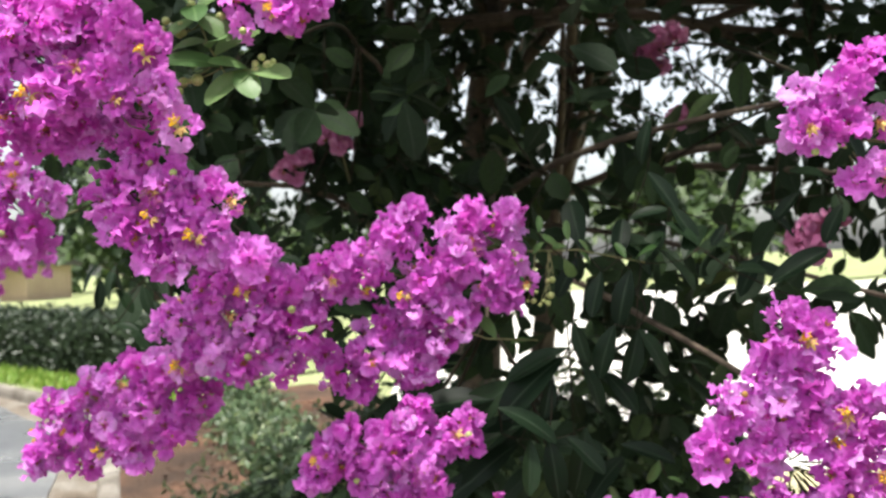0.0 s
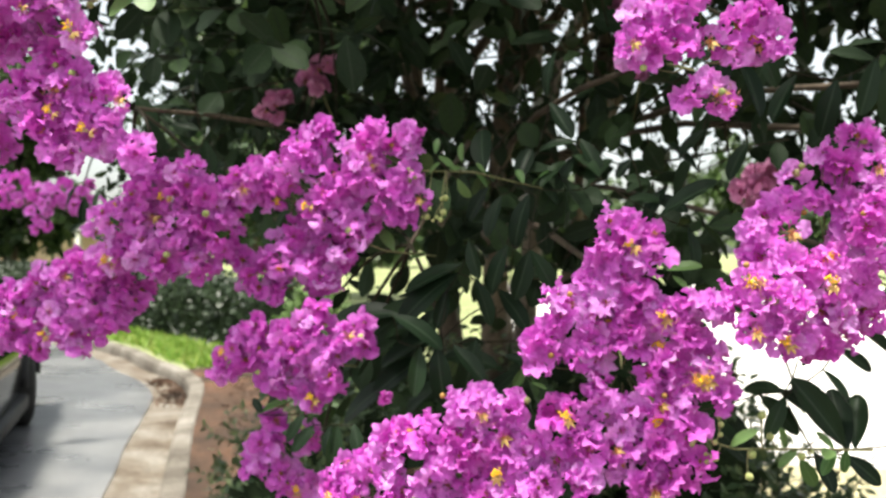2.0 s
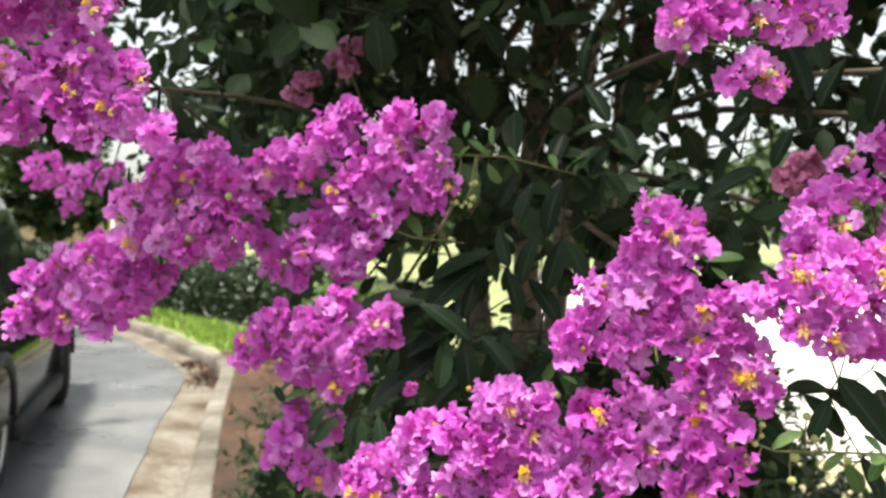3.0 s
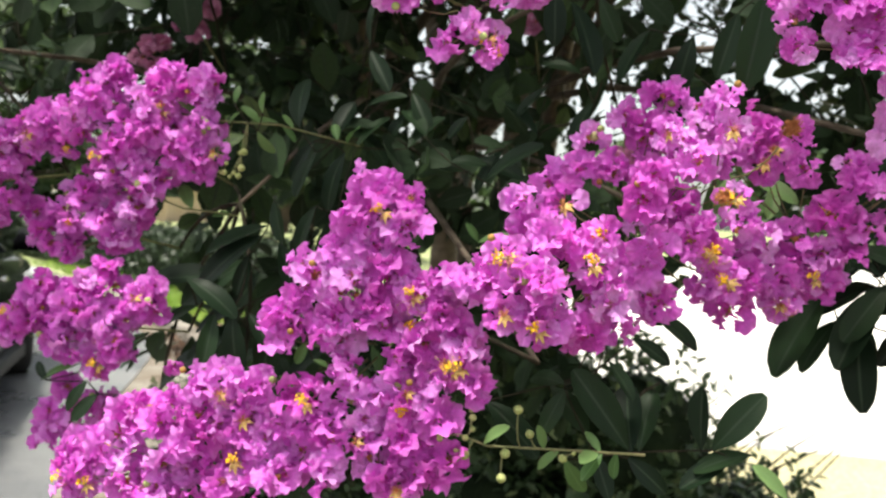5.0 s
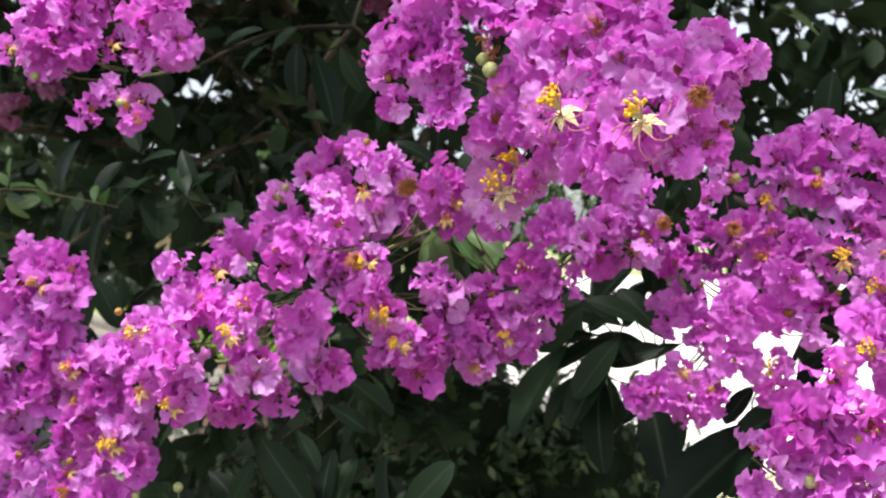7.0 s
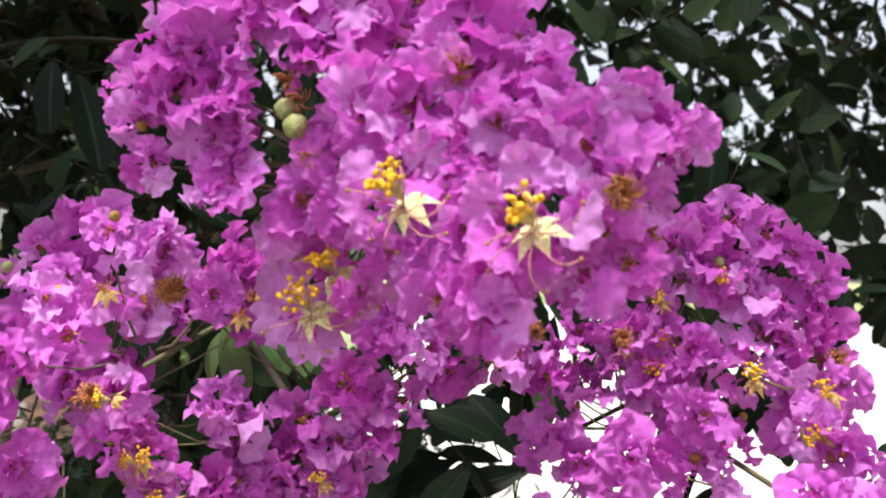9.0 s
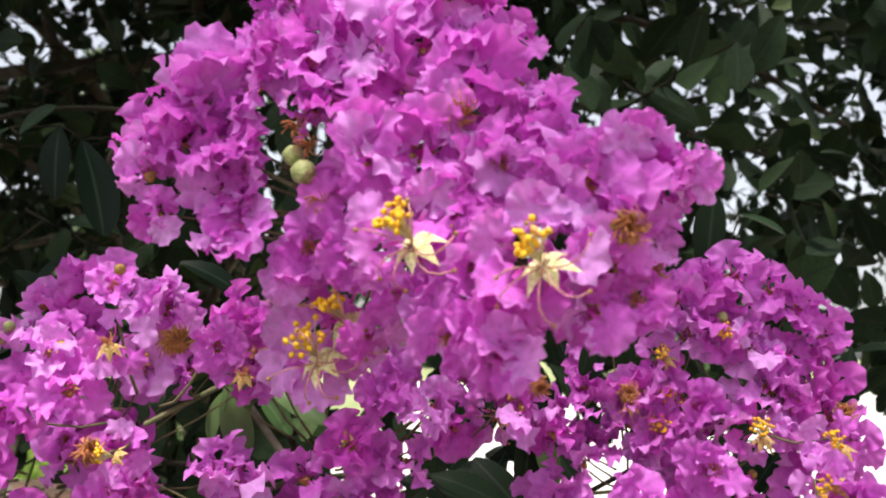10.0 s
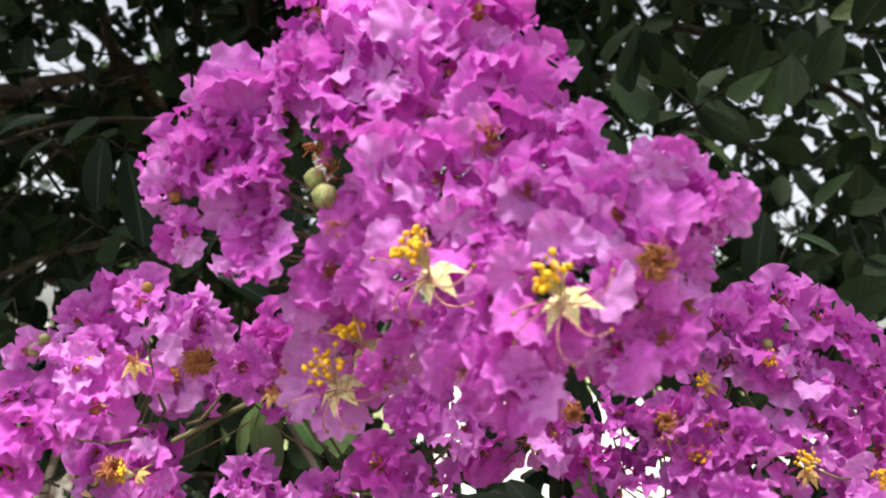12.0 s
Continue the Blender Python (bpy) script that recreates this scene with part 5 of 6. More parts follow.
lobes = [(0.304, 0.685, 1.464, 0.019), (0.283, 0.685, 1.442, 0.017), (0.323, 0.685, 1.459, 0.013), (0.318, 0.685, 1.439, 0.015), (0.271, 0.685, 1.419, 0.017), (0.250, 0.685, 1.392, 0.021), (0.233, 0.685, 1.364, 0.020), (0.281, 0.685, 1.389, 0.023), (0.269, 0.685, 1.358, 0.024), (0.311, 0.685, 1.404, 0.020), (0.333, 0.685, 1.388, 0.021), (0.304, 0.685, 1.369, 0.023), (0.355, 0.685, 1.372, 0.021), (0.327, 0.685, 1.336, 0.023), (0.284, 0.685, 1.319, 0.024), (0.316, 0.685, 1.304, 0.024), (0.345, 0.685, 1.320, 0.020), (0.295, 0.685, 1.281, 0.024), (0.334, 0.685, 1.275, 0.023), (0.264, 0.685, 1.274, 0.023), (0.314, 0.685, 1.247, 0.024), (0.373, 0.685, 1.348, 0.018), (0.344, 0.685, 1.250, 0.020), (0.266, 0.685, 1.243, 0.021)]
lobes += [(0.225, 0.685, 1.346, 0.013), (0.220, 0.685, 1.359, 0.012), (0.354, 0.685, 1.398, 0.015), (0.379, 0.685, 1.322, 0.015), (0.355, 0.685, 1.294, 0.015), (0.245, 0.685, 1.303, 0.016), (0.297, 0.685, 1.425, 0.015), (0.240, 0.685, 1.405, 0.012), (0.286, 0.685, 1.472, 0.011), (0.339, 0.685, 1.354, 0.017), (0.365, 0.685, 1.261, 0.013), (0.230, 0.685, 1.235, 0.015)]
stars = [(0.330, 0.673, 1.391), (0.327, 0.673, 1.315), (0.303, 0.673, 1.453), (0.289, 0.673, 1.273), (0.370, 0.673, 1.339), (0.328, 0.673, 1.243), (0.251, 0.673, 1.302), (0.355, 0.673, 1.340), (0.362, 0.673, 1.336)]
flower_cluster('tall magenta flower cluster with orange-yellow stamens', lobes, stars, 'near', 18)

lobes = [(0.429, 0.735, 1.476, 0.019), (0.455, 0.755, 1.519, 0.013), (0.479, 0.755, 1.492, 0.016), (0.499, 0.755, 1.525, 0.021), (0.515, 0.755, 1.552, 0.019), (0.546, 0.755, 1.540, 0.022), (0.535, 0.755, 1.508, 0.023), (0.581, 0.770, 1.524, 0.024), (0.415, 0.700, 1.444, 0.018), (0.438, 0.670, 1.437, 0.020), (0.414, 0.660, 1.411, 0.020), (0.404, 0.660, 1.386, 0.019), (0.433, 0.650, 1.405, 0.020), (0.432, 0.660, 1.378, 0.019), (0.467, 0.680, 1.434, 0.021), (0.473, 0.680, 1.397, 0.021), (0.462, 0.680, 1.369, 0.015), (0.507, 0.755, 1.462, 0.021), (0.503, 0.700, 1.427, 0.022), (0.513, 0.720, 1.392, 0.019), (0.545, 0.730, 1.441, 0.022), (0.550, 0.740, 1.406, 0.019), (0.586, 0.760, 1.452, 0.023), (0.589, 0.760, 1.411, 0.021)]
lobes += [(0.391, 0.670, 1.405, 0.016), (0.373, 0.670, 1.400, 0.015), (0.448, 0.755, 1.491, 0.014), (0.497, 0.755, 1.488, 0.018), (0.558, 0.740, 1.481, 0.018), (0.570, 0.755, 1.558, 0.013), (0.481, 0.755, 1.538, 0.012), (0.528, 0.755, 1.467, 0.018), (0.595, 0.770, 1.497, 0.018), (0.573, 0.760, 1.385, 0.014), (0.489, 0.700, 1.375, 0.014), (0.409, 0.690, 1.465, 0.012)]
stars = [(0.548, 0.723, 1.433), (0.437, 0.688, 1.466), (0.399, 0.648, 1.423), (0.514, 0.703, 1.523), (0.427, 0.648, 1.374), (0.403, 0.648, 1.385), (0.466, 0.658, 1.424), (0.593, 0.758, 1.510), (0.563, 0.728, 1.412)]
flower_cluster('arching spray of magenta crape myrtle flowers', lobes, stars, 'near', 19)

lobes = [(0.576, 0.780, 1.400, 0.024), (0.608, 0.780, 1.410, 0.024), (0.639, 0.780, 1.429, 0.023), (0.656, 0.780, 1.460, 0.023), (0.672, 0.780, 1.495, 0.022), (0.698, 0.780, 1.482, 0.023), (0.719, 0.780, 1.508, 0.021), (0.744, 0.780, 1.492, 0.020), (0.629, 0.780, 1.503, 0.019), (0.648, 0.780, 1.407, 0.017), (0.595, 0.770, 1.529, 0.017), (0.561, 0.760, 1.528, 0.019), (0.562, 0.760, 1.504, 0.016), (0.550, 0.750, 1.536, 0.013), (0.682, 0.780, 1.456, 0.017), (0.617, 0.780, 1.393, 0.017), (0.590, 0.780, 1.427, 0.016), (0.625, 0.780, 1.446, 0.018), (0.665, 0.780, 1.434, 0.016), (0.724, 0.780, 1.470, 0.015), (0.735, 0.780, 1.525, 0.015), (0.567, 0.780, 1.386, 0.015), (0.557, 0.750, 1.411, 0.015), (0.542, 0.740, 1.429, 0.017)]
lobes += [(0.550, 0.740, 1.446, 0.015), (0.637, 0.780, 1.529, 0.017), (0.705, 0.800, 1.535, 0.016), (0.757, 0.780, 1.471, 0.013)]
stars = [(0.672, 0.803, 1.511), (0.595, 0.758, 1.517), (0.648, 0.788, 1.470), (0.613, 0.768, 1.396), (0.639, 0.768, 1.417), (0.727, 0.788, 1.485), (0.555, 0.725, 1.435)]
lobes += [(0.578, 0.790, 1.403, 0.016), (0.602, 0.790, 1.395, 0.017), (0.629, 0.790, 1.405, 0.017), (0.655, 0.790, 1.415, 0.014), (0.619, 0.790, 1.423, 0.016)]
flower_cluster('shaded purple-magenta flowers hanging behind the front spray', lobes, stars, 'near', 20, fill=0.65, bloom=0.96, close=True)

lobes = [(0.834, 0.810, 1.549, 0.019), (0.861, 0.810, 1.537, 0.018), (0.819, 0.810, 1.525, 0.017), (0.784, 0.810, 1.496, 0.021), (0.815, 0.810, 1.496, 0.020), (0.764, 0.810, 1.471, 0.019), (0.788, 0.810, 1.459, 0.022), (0.760, 0.810, 1.434, 0.019), (0.784, 0.810, 1.418, 0.021), (0.804, 0.740, 1.443, 0.019), (0.842, 0.810, 1.492, 0.019), (0.869, 0.810, 1.485, 0.018), (0.891, 0.810, 1.501, 0.017), (0.835, 0.740, 1.462, 0.019), (0.819, 0.740, 1.415, 0.018), (0.769, 0.810, 1.384, 0.018), (0.748, 0.810, 1.367, 0.012), (0.777, 0.810, 1.360, 0.015), (0.796, 0.810, 1.381, 0.018), (0.877, 0.810, 1.453, 0.018), (0.849, 0.740, 1.430, 0.015), (0.801, 0.740, 1.410, 0.017), (0.853, 0.810, 1.561, 0.012), (0.880, 0.810, 1.525, 0.011)]
lobes += [(0.827, 0.810, 1.472, 0.019), (0.836, 0.740, 1.441, 0.016), (0.826, 0.740, 1.393, 0.012), (0.784, 0.810, 1.521, 0.014), (0.736, 0.810, 1.370, 0.008), (0.899, 0.810, 1.473, 0.016), (0.861, 0.810, 1.513, 0.014)]
stars = [(0.800, 0.820, 1.541), (0.827, 0.808, 1.521), (0.764, 0.788, 1.391), (0.830, 0.788, 1.401), (0.807, 0.778, 1.416), (0.879, 0.788, 1.482)]
lobes += [(0.752, 0.790, 1.376, 0.013), (0.773, 0.790, 1.371, 0.014), (0.791, 0.790, 1.378, 0.013)]
flower_cluster('magenta flower cluster with dangling lower blooms', lobes, stars, 'near', 21, [(0.754, 0.765, 1.502), (0.803, 0.780, 1.498)], fill=0.75, bloom=0.98, close=True)

lobes = [(0.872, 0.660, 1.428, 0.014), (0.866, 0.660, 1.443, 0.014), (0.891, 0.700, 1.454, 0.015), (0.890, 0.720, 1.465, 0.012), (0.886, 0.660, 1.434, 0.015), (0.889, 0.660, 1.404, 0.015), (0.915, 0.700, 1.442, 0.016), (0.906, 0.660, 1.417, 0.015)]
stars = [(0.878, 0.698, 1.464), (0.861, 0.638, 1.389), (0.863, 0.648, 1.432)]
flower_cluster('pale magenta flower cluster close to the verge side', lobes, stars, 'near', 22)

lobes = [(0.847, 0.815, 1.563, 0.014), (0.873, 0.815, 1.567, 0.015), (0.895, 0.815, 1.560, 0.014), (0.910, 0.815, 1.548, 0.013), (0.923, 0.815, 1.536, 0.012), (0.863, 0.815, 1.543, 0.013), (0.844, 0.815, 1.532, 0.013), (0.882, 0.815, 1.534, 0.013), (0.901, 0.815, 1.522, 0.014), (0.923, 0.815, 1.510, 0.015), (0.928, 0.815, 1.486, 0.015), (0.904, 0.815, 1.494, 0.014), (0.879, 0.815, 1.508, 0.013), (0.860, 0.815, 1.507, 0.014), (0.832, 0.815, 1.502, 0.013), (0.845, 0.815, 1.481, 0.014), (0.870, 0.815, 1.482, 0.014), (0.892, 0.815, 1.471, 0.015), (0.916, 0.815, 1.466, 0.015), (0.810, 0.815, 1.479, 0.012), (0.823, 0.815, 1.461, 0.014), (0.851, 0.815, 1.459, 0.013), (0.938, 0.815, 1.524, 0.015), (0.944, 0.815, 1.499, 0.016)]
lobes += [(0.940, 0.815, 1.471, 0.016), (0.910, 0.815, 1.444, 0.015), (0.879, 0.815, 1.444, 0.015), (0.934, 0.815, 1.443, 0.016), (0.849, 0.815, 1.437, 0.014)]
stars = [(0.862, 0.803, 1.535), (0.808, 0.803, 1.497), (0.896, 0.728, 1.482)]
flower_cluster('magenta flower cluster with ragged blooms and bright gaps', lobes, stars, 'near', 23, [(0.925, 0.790, 1.491)], fill=0.85, bloom=0.98, close=True)

lobes = [(0.823, 0.620, 1.387, 0.015), (0.839, 0.620, 1.398, 0.015), (0.849, 0.620, 1.374, 0.016), (0.814, 0.620, 1.365, 0.013), (0.836, 0.620, 1.360, 0.016), (0.849, 0.620, 1.340, 0.016), (0.824, 0.620, 1.338, 0.017), (0.811, 0.620, 1.334, 0.014), (0.831, 0.620, 1.318, 0.016), (0.850, 0.620, 1.316, 0.016), (0.807, 0.620, 1.316, 0.012), (0.841, 0.620, 1.415, 0.012), (0.803, 0.620, 1.352, 0.010), (0.801, 0.620, 1.375, 0.009), (0.861, 0.620, 1.389, 0.016), (0.865, 0.620, 1.355, 0.017), (0.862, 0.620, 1.327, 0.017)]
stars = [(0.834, 0.608, 1.339)]
flower_cluster('lush magenta flower cluster hanging low in front of pale ground', lobes, stars, 'near', 24)

lobes = [(0.615, 0.620, 1.627, 0.012), (0.607, 0.620, 1.612, 0.012), (0.630, 0.610, 1.619, 0.009), (0.587, 0.630, 1.605, 0.011), (0.615, 0.615, 1.596, 0.012), (0.584, 0.630, 1.587, 0.008), (0.588, 0.630, 1.571, 0.007), (0.619, 0.620, 1.578, 0.011), (0.630, 0.610, 1.564, 0.009), (0.610, 0.620, 1.554, 0.007), (0.630, 0.610, 1.586, 0.009), (0.637, 0.630, 1.665, 0.011), (0.630, 0.630, 1.652, 0.006), (0.649, 0.625, 1.654, 0.010), (0.669, 0.610, 1.655, 0.013), (0.687, 0.605, 1.651, 0.013), (0.706, 0.610, 1.658, 0.012), (0.657, 0.610, 1.637, 0.012), (0.681, 0.600, 1.634, 0.012), (0.697, 0.600, 1.632, 0.012), (0.713, 0.605, 1.637, 0.011), (0.730, 0.610, 1.637, 0.008), (0.652, 0.610, 1.624, 0.012), (0.665, 0.600, 1.609, 0.010)]
lobes += [(0.731, 0.605, 1.620, 0.010), (0.716, 0.600, 1.618, 0.011), (0.692, 0.600, 1.615, 0.011), (0.703, 0.590, 1.605, 0.009), (0.678, 0.590, 1.588, 0.011), (0.698, 0.590, 1.589, 0.011), (0.671, 0.600, 1.577, 0.009), (0.723, 0.595, 1.600, 0.010), (0.745, 0.590, 1.598, 0.010), (0.733, 0.585, 1.585, 0.011), (0.753, 0.575, 1.576, 0.011), (0.743, 0.575, 1.567, 0.009), (0.772, 0.580, 1.591, 0.008), (0.764, 0.575, 1.580, 0.009), (0.780, 0.580, 1.580, 0.006), (0.788, 0.580, 1.581, 0.003), (0.766, 0.575, 1.567, 0.009), (0.776, 0.580, 1.559, 0.007), (0.716, 0.585, 1.578, 0.010), (0.710, 0.580, 1.564, 0.009), (0.716, 0.575, 1.549, 0.009), (0.673, 0.600, 1.553, 0.008), (0.656, 0.610, 1.557, 0.010), (0.649, 0.615, 1.547, 0.009)]
lobes += [(0.760, 0.565, 1.548, 0.010), (0.755, 0.565, 1.533, 0.009), (0.750, 0.570, 1.547, 0.007), (0.770, 0.575, 1.537, 0.007), (0.721, 0.565, 1.528, 0.007), (0.725, 0.565, 1.518, 0.006), (0.710, 0.570, 1.525, 0.007), (0.692, 0.580, 1.539, 0.009), (0.680, 0.600, 1.525, 0.007), (0.704, 0.575, 1.538, 0.008), (0.640, 0.620, 1.558, 0.009), (0.742, 0.575, 1.578, 0.007), (0.654, 0.610, 1.610, 0.006), (0.717, 0.585, 1.563, 0.006), (0.631, 0.630, 1.556, 0.006), (0.593, 0.630, 1.622, 0.009), (0.639, 0.615, 1.634, 0.009), (0.741, 0.600, 1.610, 0.008), (0.726, 0.580, 1.586, 0.008), (0.750, 0.580, 1.586, 0.007), (0.692, 0.600, 1.570, 0.008), (0.695, 0.595, 1.556, 0.007), (0.736, 0.575, 1.537, 0.006), (0.623, 0.615, 1.606, 0.010)]
lobes += [(0.600, 0.625, 1.601, 0.010), (0.579, 0.635, 1.599, 0.008), (0.619, 0.615, 1.565, 0.008), (0.628, 0.620, 1.631, 0.008), (0.627, 0.610, 1.595, 0.009), (0.662, 0.610, 1.624, 0.009), (0.676, 0.610, 1.622, 0.006)]
stars = [(0.692, 0.568, 1.562), (0.733, 0.550, 1.554), (0.664, 0.616, 1.537), (0.653, 0.618, 1.523)]
flower_cluster('large magenta flower cluster with yellow stamens and cream calyces', lobes, stars, 'hero', 25, [(0.710, 0.590, 1.604), (0.765, 0.557, 1.559), (0.777, 0.590, 1.548), (0.592, 0.655, 1.521)])

lobes = [(0.522, 0.680, 1.514, 0.011), (0.506, 0.680, 1.485, 0.013), (0.518, 0.680, 1.471, 0.013), (0.497, 0.680, 1.467, 0.012), (0.534, 0.680, 1.497, 0.012), (0.584, 0.680, 1.472, 0.012), (0.609, 0.680, 1.481, 0.010), (0.572, 0.680, 1.462, 0.010), (0.548, 0.680, 1.463, 0.010), (0.536, 0.680, 1.531, 0.010), (0.551, 0.680, 1.544, 0.009), (0.601, 0.680, 1.518, 0.009), (0.615, 0.680, 1.509, 0.009)]
stars = [(0.556, 0.668, 1.524), (0.557, 0.668, 1.472)]
flower_cluster('magenta flower cluster with scattered withered blooms', lobes, stars, 'near', 26, [(0.590, 0.655, 1.520), (0.552, 0.668, 1.472)], fill=0.8, bloom=0.98, close=True)

lobes = [(0.307, 0.670, 1.645, 0.022), (0.311, 0.670, 1.612, 0.019), (0.339, 0.670, 1.651, 0.022), (0.365, 0.670, 1.632, 0.019), (0.358, 0.670, 1.675, 0.016), (0.395, 0.670, 1.640, 0.019), (0.417, 0.670, 1.625, 0.017), (0.348, 0.670, 1.578, 0.011), (0.382, 0.670, 1.571, 0.009), (0.321, 0.670, 1.628, 0.020), (0.344, 0.670, 1.623, 0.017), (0.408, 0.670, 1.649, 0.016), (0.385, 0.670, 1.617, 0.014), (0.364, 0.670, 1.591, 0.009)]
stars = [(0.298, 0.643, 1.621), (0.404, 0.678, 1.627), (0.364, 0.668, 1.627), (0.373, 0.678, 1.583)]
flower_cluster('magenta flower cluster with side blooms and round buds', lobes, stars, 'near', 27)

lobes = [(-0.311, 0.640, 1.717, 0.032), (-0.274, 0.640, 1.707, 0.029), (-0.237, 0.640, 1.719, 0.022), (-0.325, 0.640, 1.677, 0.025), (-0.289, 0.640, 1.671, 0.028), (-0.252, 0.640, 1.683, 0.025), (-0.224, 0.640, 1.704, 0.020), (-0.256, 0.700, 1.674, 0.025), (-0.296, 0.700, 1.647, 0.026), (-0.231, 0.700, 1.656, 0.017), (-0.327, 0.700, 1.642, 0.026), (-0.207, 0.640, 1.670, 0.015), (-0.356, 0.700, 1.653, 0.026), (-0.339, 0.640, 1.705, 0.027), (-0.276, 0.700, 1.665, 0.023), (-0.354, 0.640, 1.664, 0.027), (-0.366, 0.640, 1.720, 0.032), (-0.347, 0.640, 1.746, 0.027), (-0.305, 0.640, 1.744, 0.025), (-0.269, 0.640, 1.734, 0.023), (-0.252, 0.700, 1.635, 0.015)]
stars = [(-0.315, 0.628, 1.667), (-0.274, 0.628, 1.692), (-0.219, 0.628, 1.697), (-0.245, 0.628, 1.662), (-0.195, 0.628, 1.640)]
flower_cluster('dense lilac-magenta flower cluster with many open blooms', lobes, stars, 'near', 28)

lobes = [(-0.443, 0.850, 1.624, 0.032), (-0.408, 0.850, 1.605, 0.022), (-0.433, 0.850, 1.564, 0.032), (-0.469, 0.850, 1.577, 0.032)]
stars = [(-0.434, 0.838, 1.628)]
flower_cluster('shaded purple flowers hanging behind a fuller cluster', lobes, stars, 'near', 29, bloom=0.80)

lobes = [(-1.105, 2.000, 1.560, 0.051), (-1.186, 2.000, 1.589, 0.057), (-1.108, 2.000, 1.500, 0.034), (-1.001, 2.000, 1.565, 0.050), (-1.057, 2.000, 1.580, 0.042)]
stars = []
flower_cluster('pale lilac flowers on a far side of the crown', lobes, stars, 'near', 35, fill=0.6, bloom=0.95)

lobes = [(-0.249, 0.665, 1.593, 0.025), (-0.221, 0.665, 1.597, 0.025), (-0.259, 0.665, 1.568, 0.022), (-0.231, 0.665, 1.559, 0.025), (-0.192, 0.665, 1.586, 0.021), (-0.198, 0.665, 1.560, 0.021), (-0.213, 0.665, 1.531, 0.015), (-0.175, 0.665, 1.558, 0.015), (-0.168, 0.665, 1.538, 0.014), (-0.152, 0.665, 1.534, 0.017), (-0.239, 0.665, 1.611, 0.017), (-0.268, 0.665, 1.584, 0.014), (-0.211, 0.665, 1.578, 0.021), (-0.189, 0.665, 1.544, 0.016), (-0.227, 0.665, 1.534, 0.014), (-0.179, 0.665, 1.590, 0.011)]
stars = [(-0.227, 0.650, 1.589), (-0.193, 0.650, 1.551), (-0.162, 0.650, 1.581), (-0.227, 0.650, 1.570)]
flower_cluster('ragged magenta flower cluster with tan seed heads', lobes, stars, 'near', 30)

lobes = [(-0.152, 0.680, 1.726, 0.009), (-0.118, 0.680, 1.739, 0.020), (-0.132, 0.680, 1.749, 0.019), (-0.101, 0.680, 1.731, 0.014), (-0.117, 0.680, 1.762, 0.021), (-0.093, 0.680, 1.752, 0.017), (-0.156, 0.680, 1.750, 0.012)]
stars = [(-0.127, 0.668, 1.738)]
flower_cluster('small magenta flower cluster beside green buds', lobes, stars, 'near', 31)

lobes = [(-0.168, 1.300, 1.735, 0.022), (-0.187, 1.300, 1.722, 0.017), (-0.146, 1.300, 1.746, 0.018), (-0.163, 1.300, 1.711, 0.016)]
stars = []
flower_cluster('dim blossoms deep inside the crown, its shade put into their reddish-pink colour', lobes, stars, 'dim', 32)

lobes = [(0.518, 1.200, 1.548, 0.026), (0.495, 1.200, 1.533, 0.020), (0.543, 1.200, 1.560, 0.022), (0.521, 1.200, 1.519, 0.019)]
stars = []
flower_cluster('dim blossoms deep inside the crown, its shade put into their reddish-pink colour', lobes, stars, 'dim', 33)

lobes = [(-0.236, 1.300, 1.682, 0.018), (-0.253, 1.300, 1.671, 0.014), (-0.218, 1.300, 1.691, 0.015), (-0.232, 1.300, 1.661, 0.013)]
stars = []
flower_cluster('dim blossoms deep inside the crown, its shade put into their reddish-pink colour', lobes, stars, 'dim', 34)

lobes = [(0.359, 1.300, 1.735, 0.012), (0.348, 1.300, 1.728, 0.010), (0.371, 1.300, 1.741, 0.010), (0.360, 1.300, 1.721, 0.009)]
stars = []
flower_cluster('dim blossoms deep inside the crown, its shade put into their reddish-pink colour', lobes, stars, 'dim', 35)

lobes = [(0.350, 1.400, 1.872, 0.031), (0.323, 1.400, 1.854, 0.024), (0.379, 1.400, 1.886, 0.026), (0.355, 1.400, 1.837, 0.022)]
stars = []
flower_cluster('dim blossoms deep inside the crown, its shade put into their reddish-pink colour', lobes, stars, 'dim', 36)


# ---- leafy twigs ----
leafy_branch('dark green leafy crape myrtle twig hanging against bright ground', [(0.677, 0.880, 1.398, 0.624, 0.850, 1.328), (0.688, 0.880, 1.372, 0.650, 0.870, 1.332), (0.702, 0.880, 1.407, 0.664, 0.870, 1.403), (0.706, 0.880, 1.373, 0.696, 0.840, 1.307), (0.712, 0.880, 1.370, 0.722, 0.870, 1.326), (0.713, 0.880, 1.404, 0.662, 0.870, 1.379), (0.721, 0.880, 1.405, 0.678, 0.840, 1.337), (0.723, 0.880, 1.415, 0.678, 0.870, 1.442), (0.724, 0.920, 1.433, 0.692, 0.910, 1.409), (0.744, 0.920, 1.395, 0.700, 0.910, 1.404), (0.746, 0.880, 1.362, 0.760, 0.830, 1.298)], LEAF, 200)
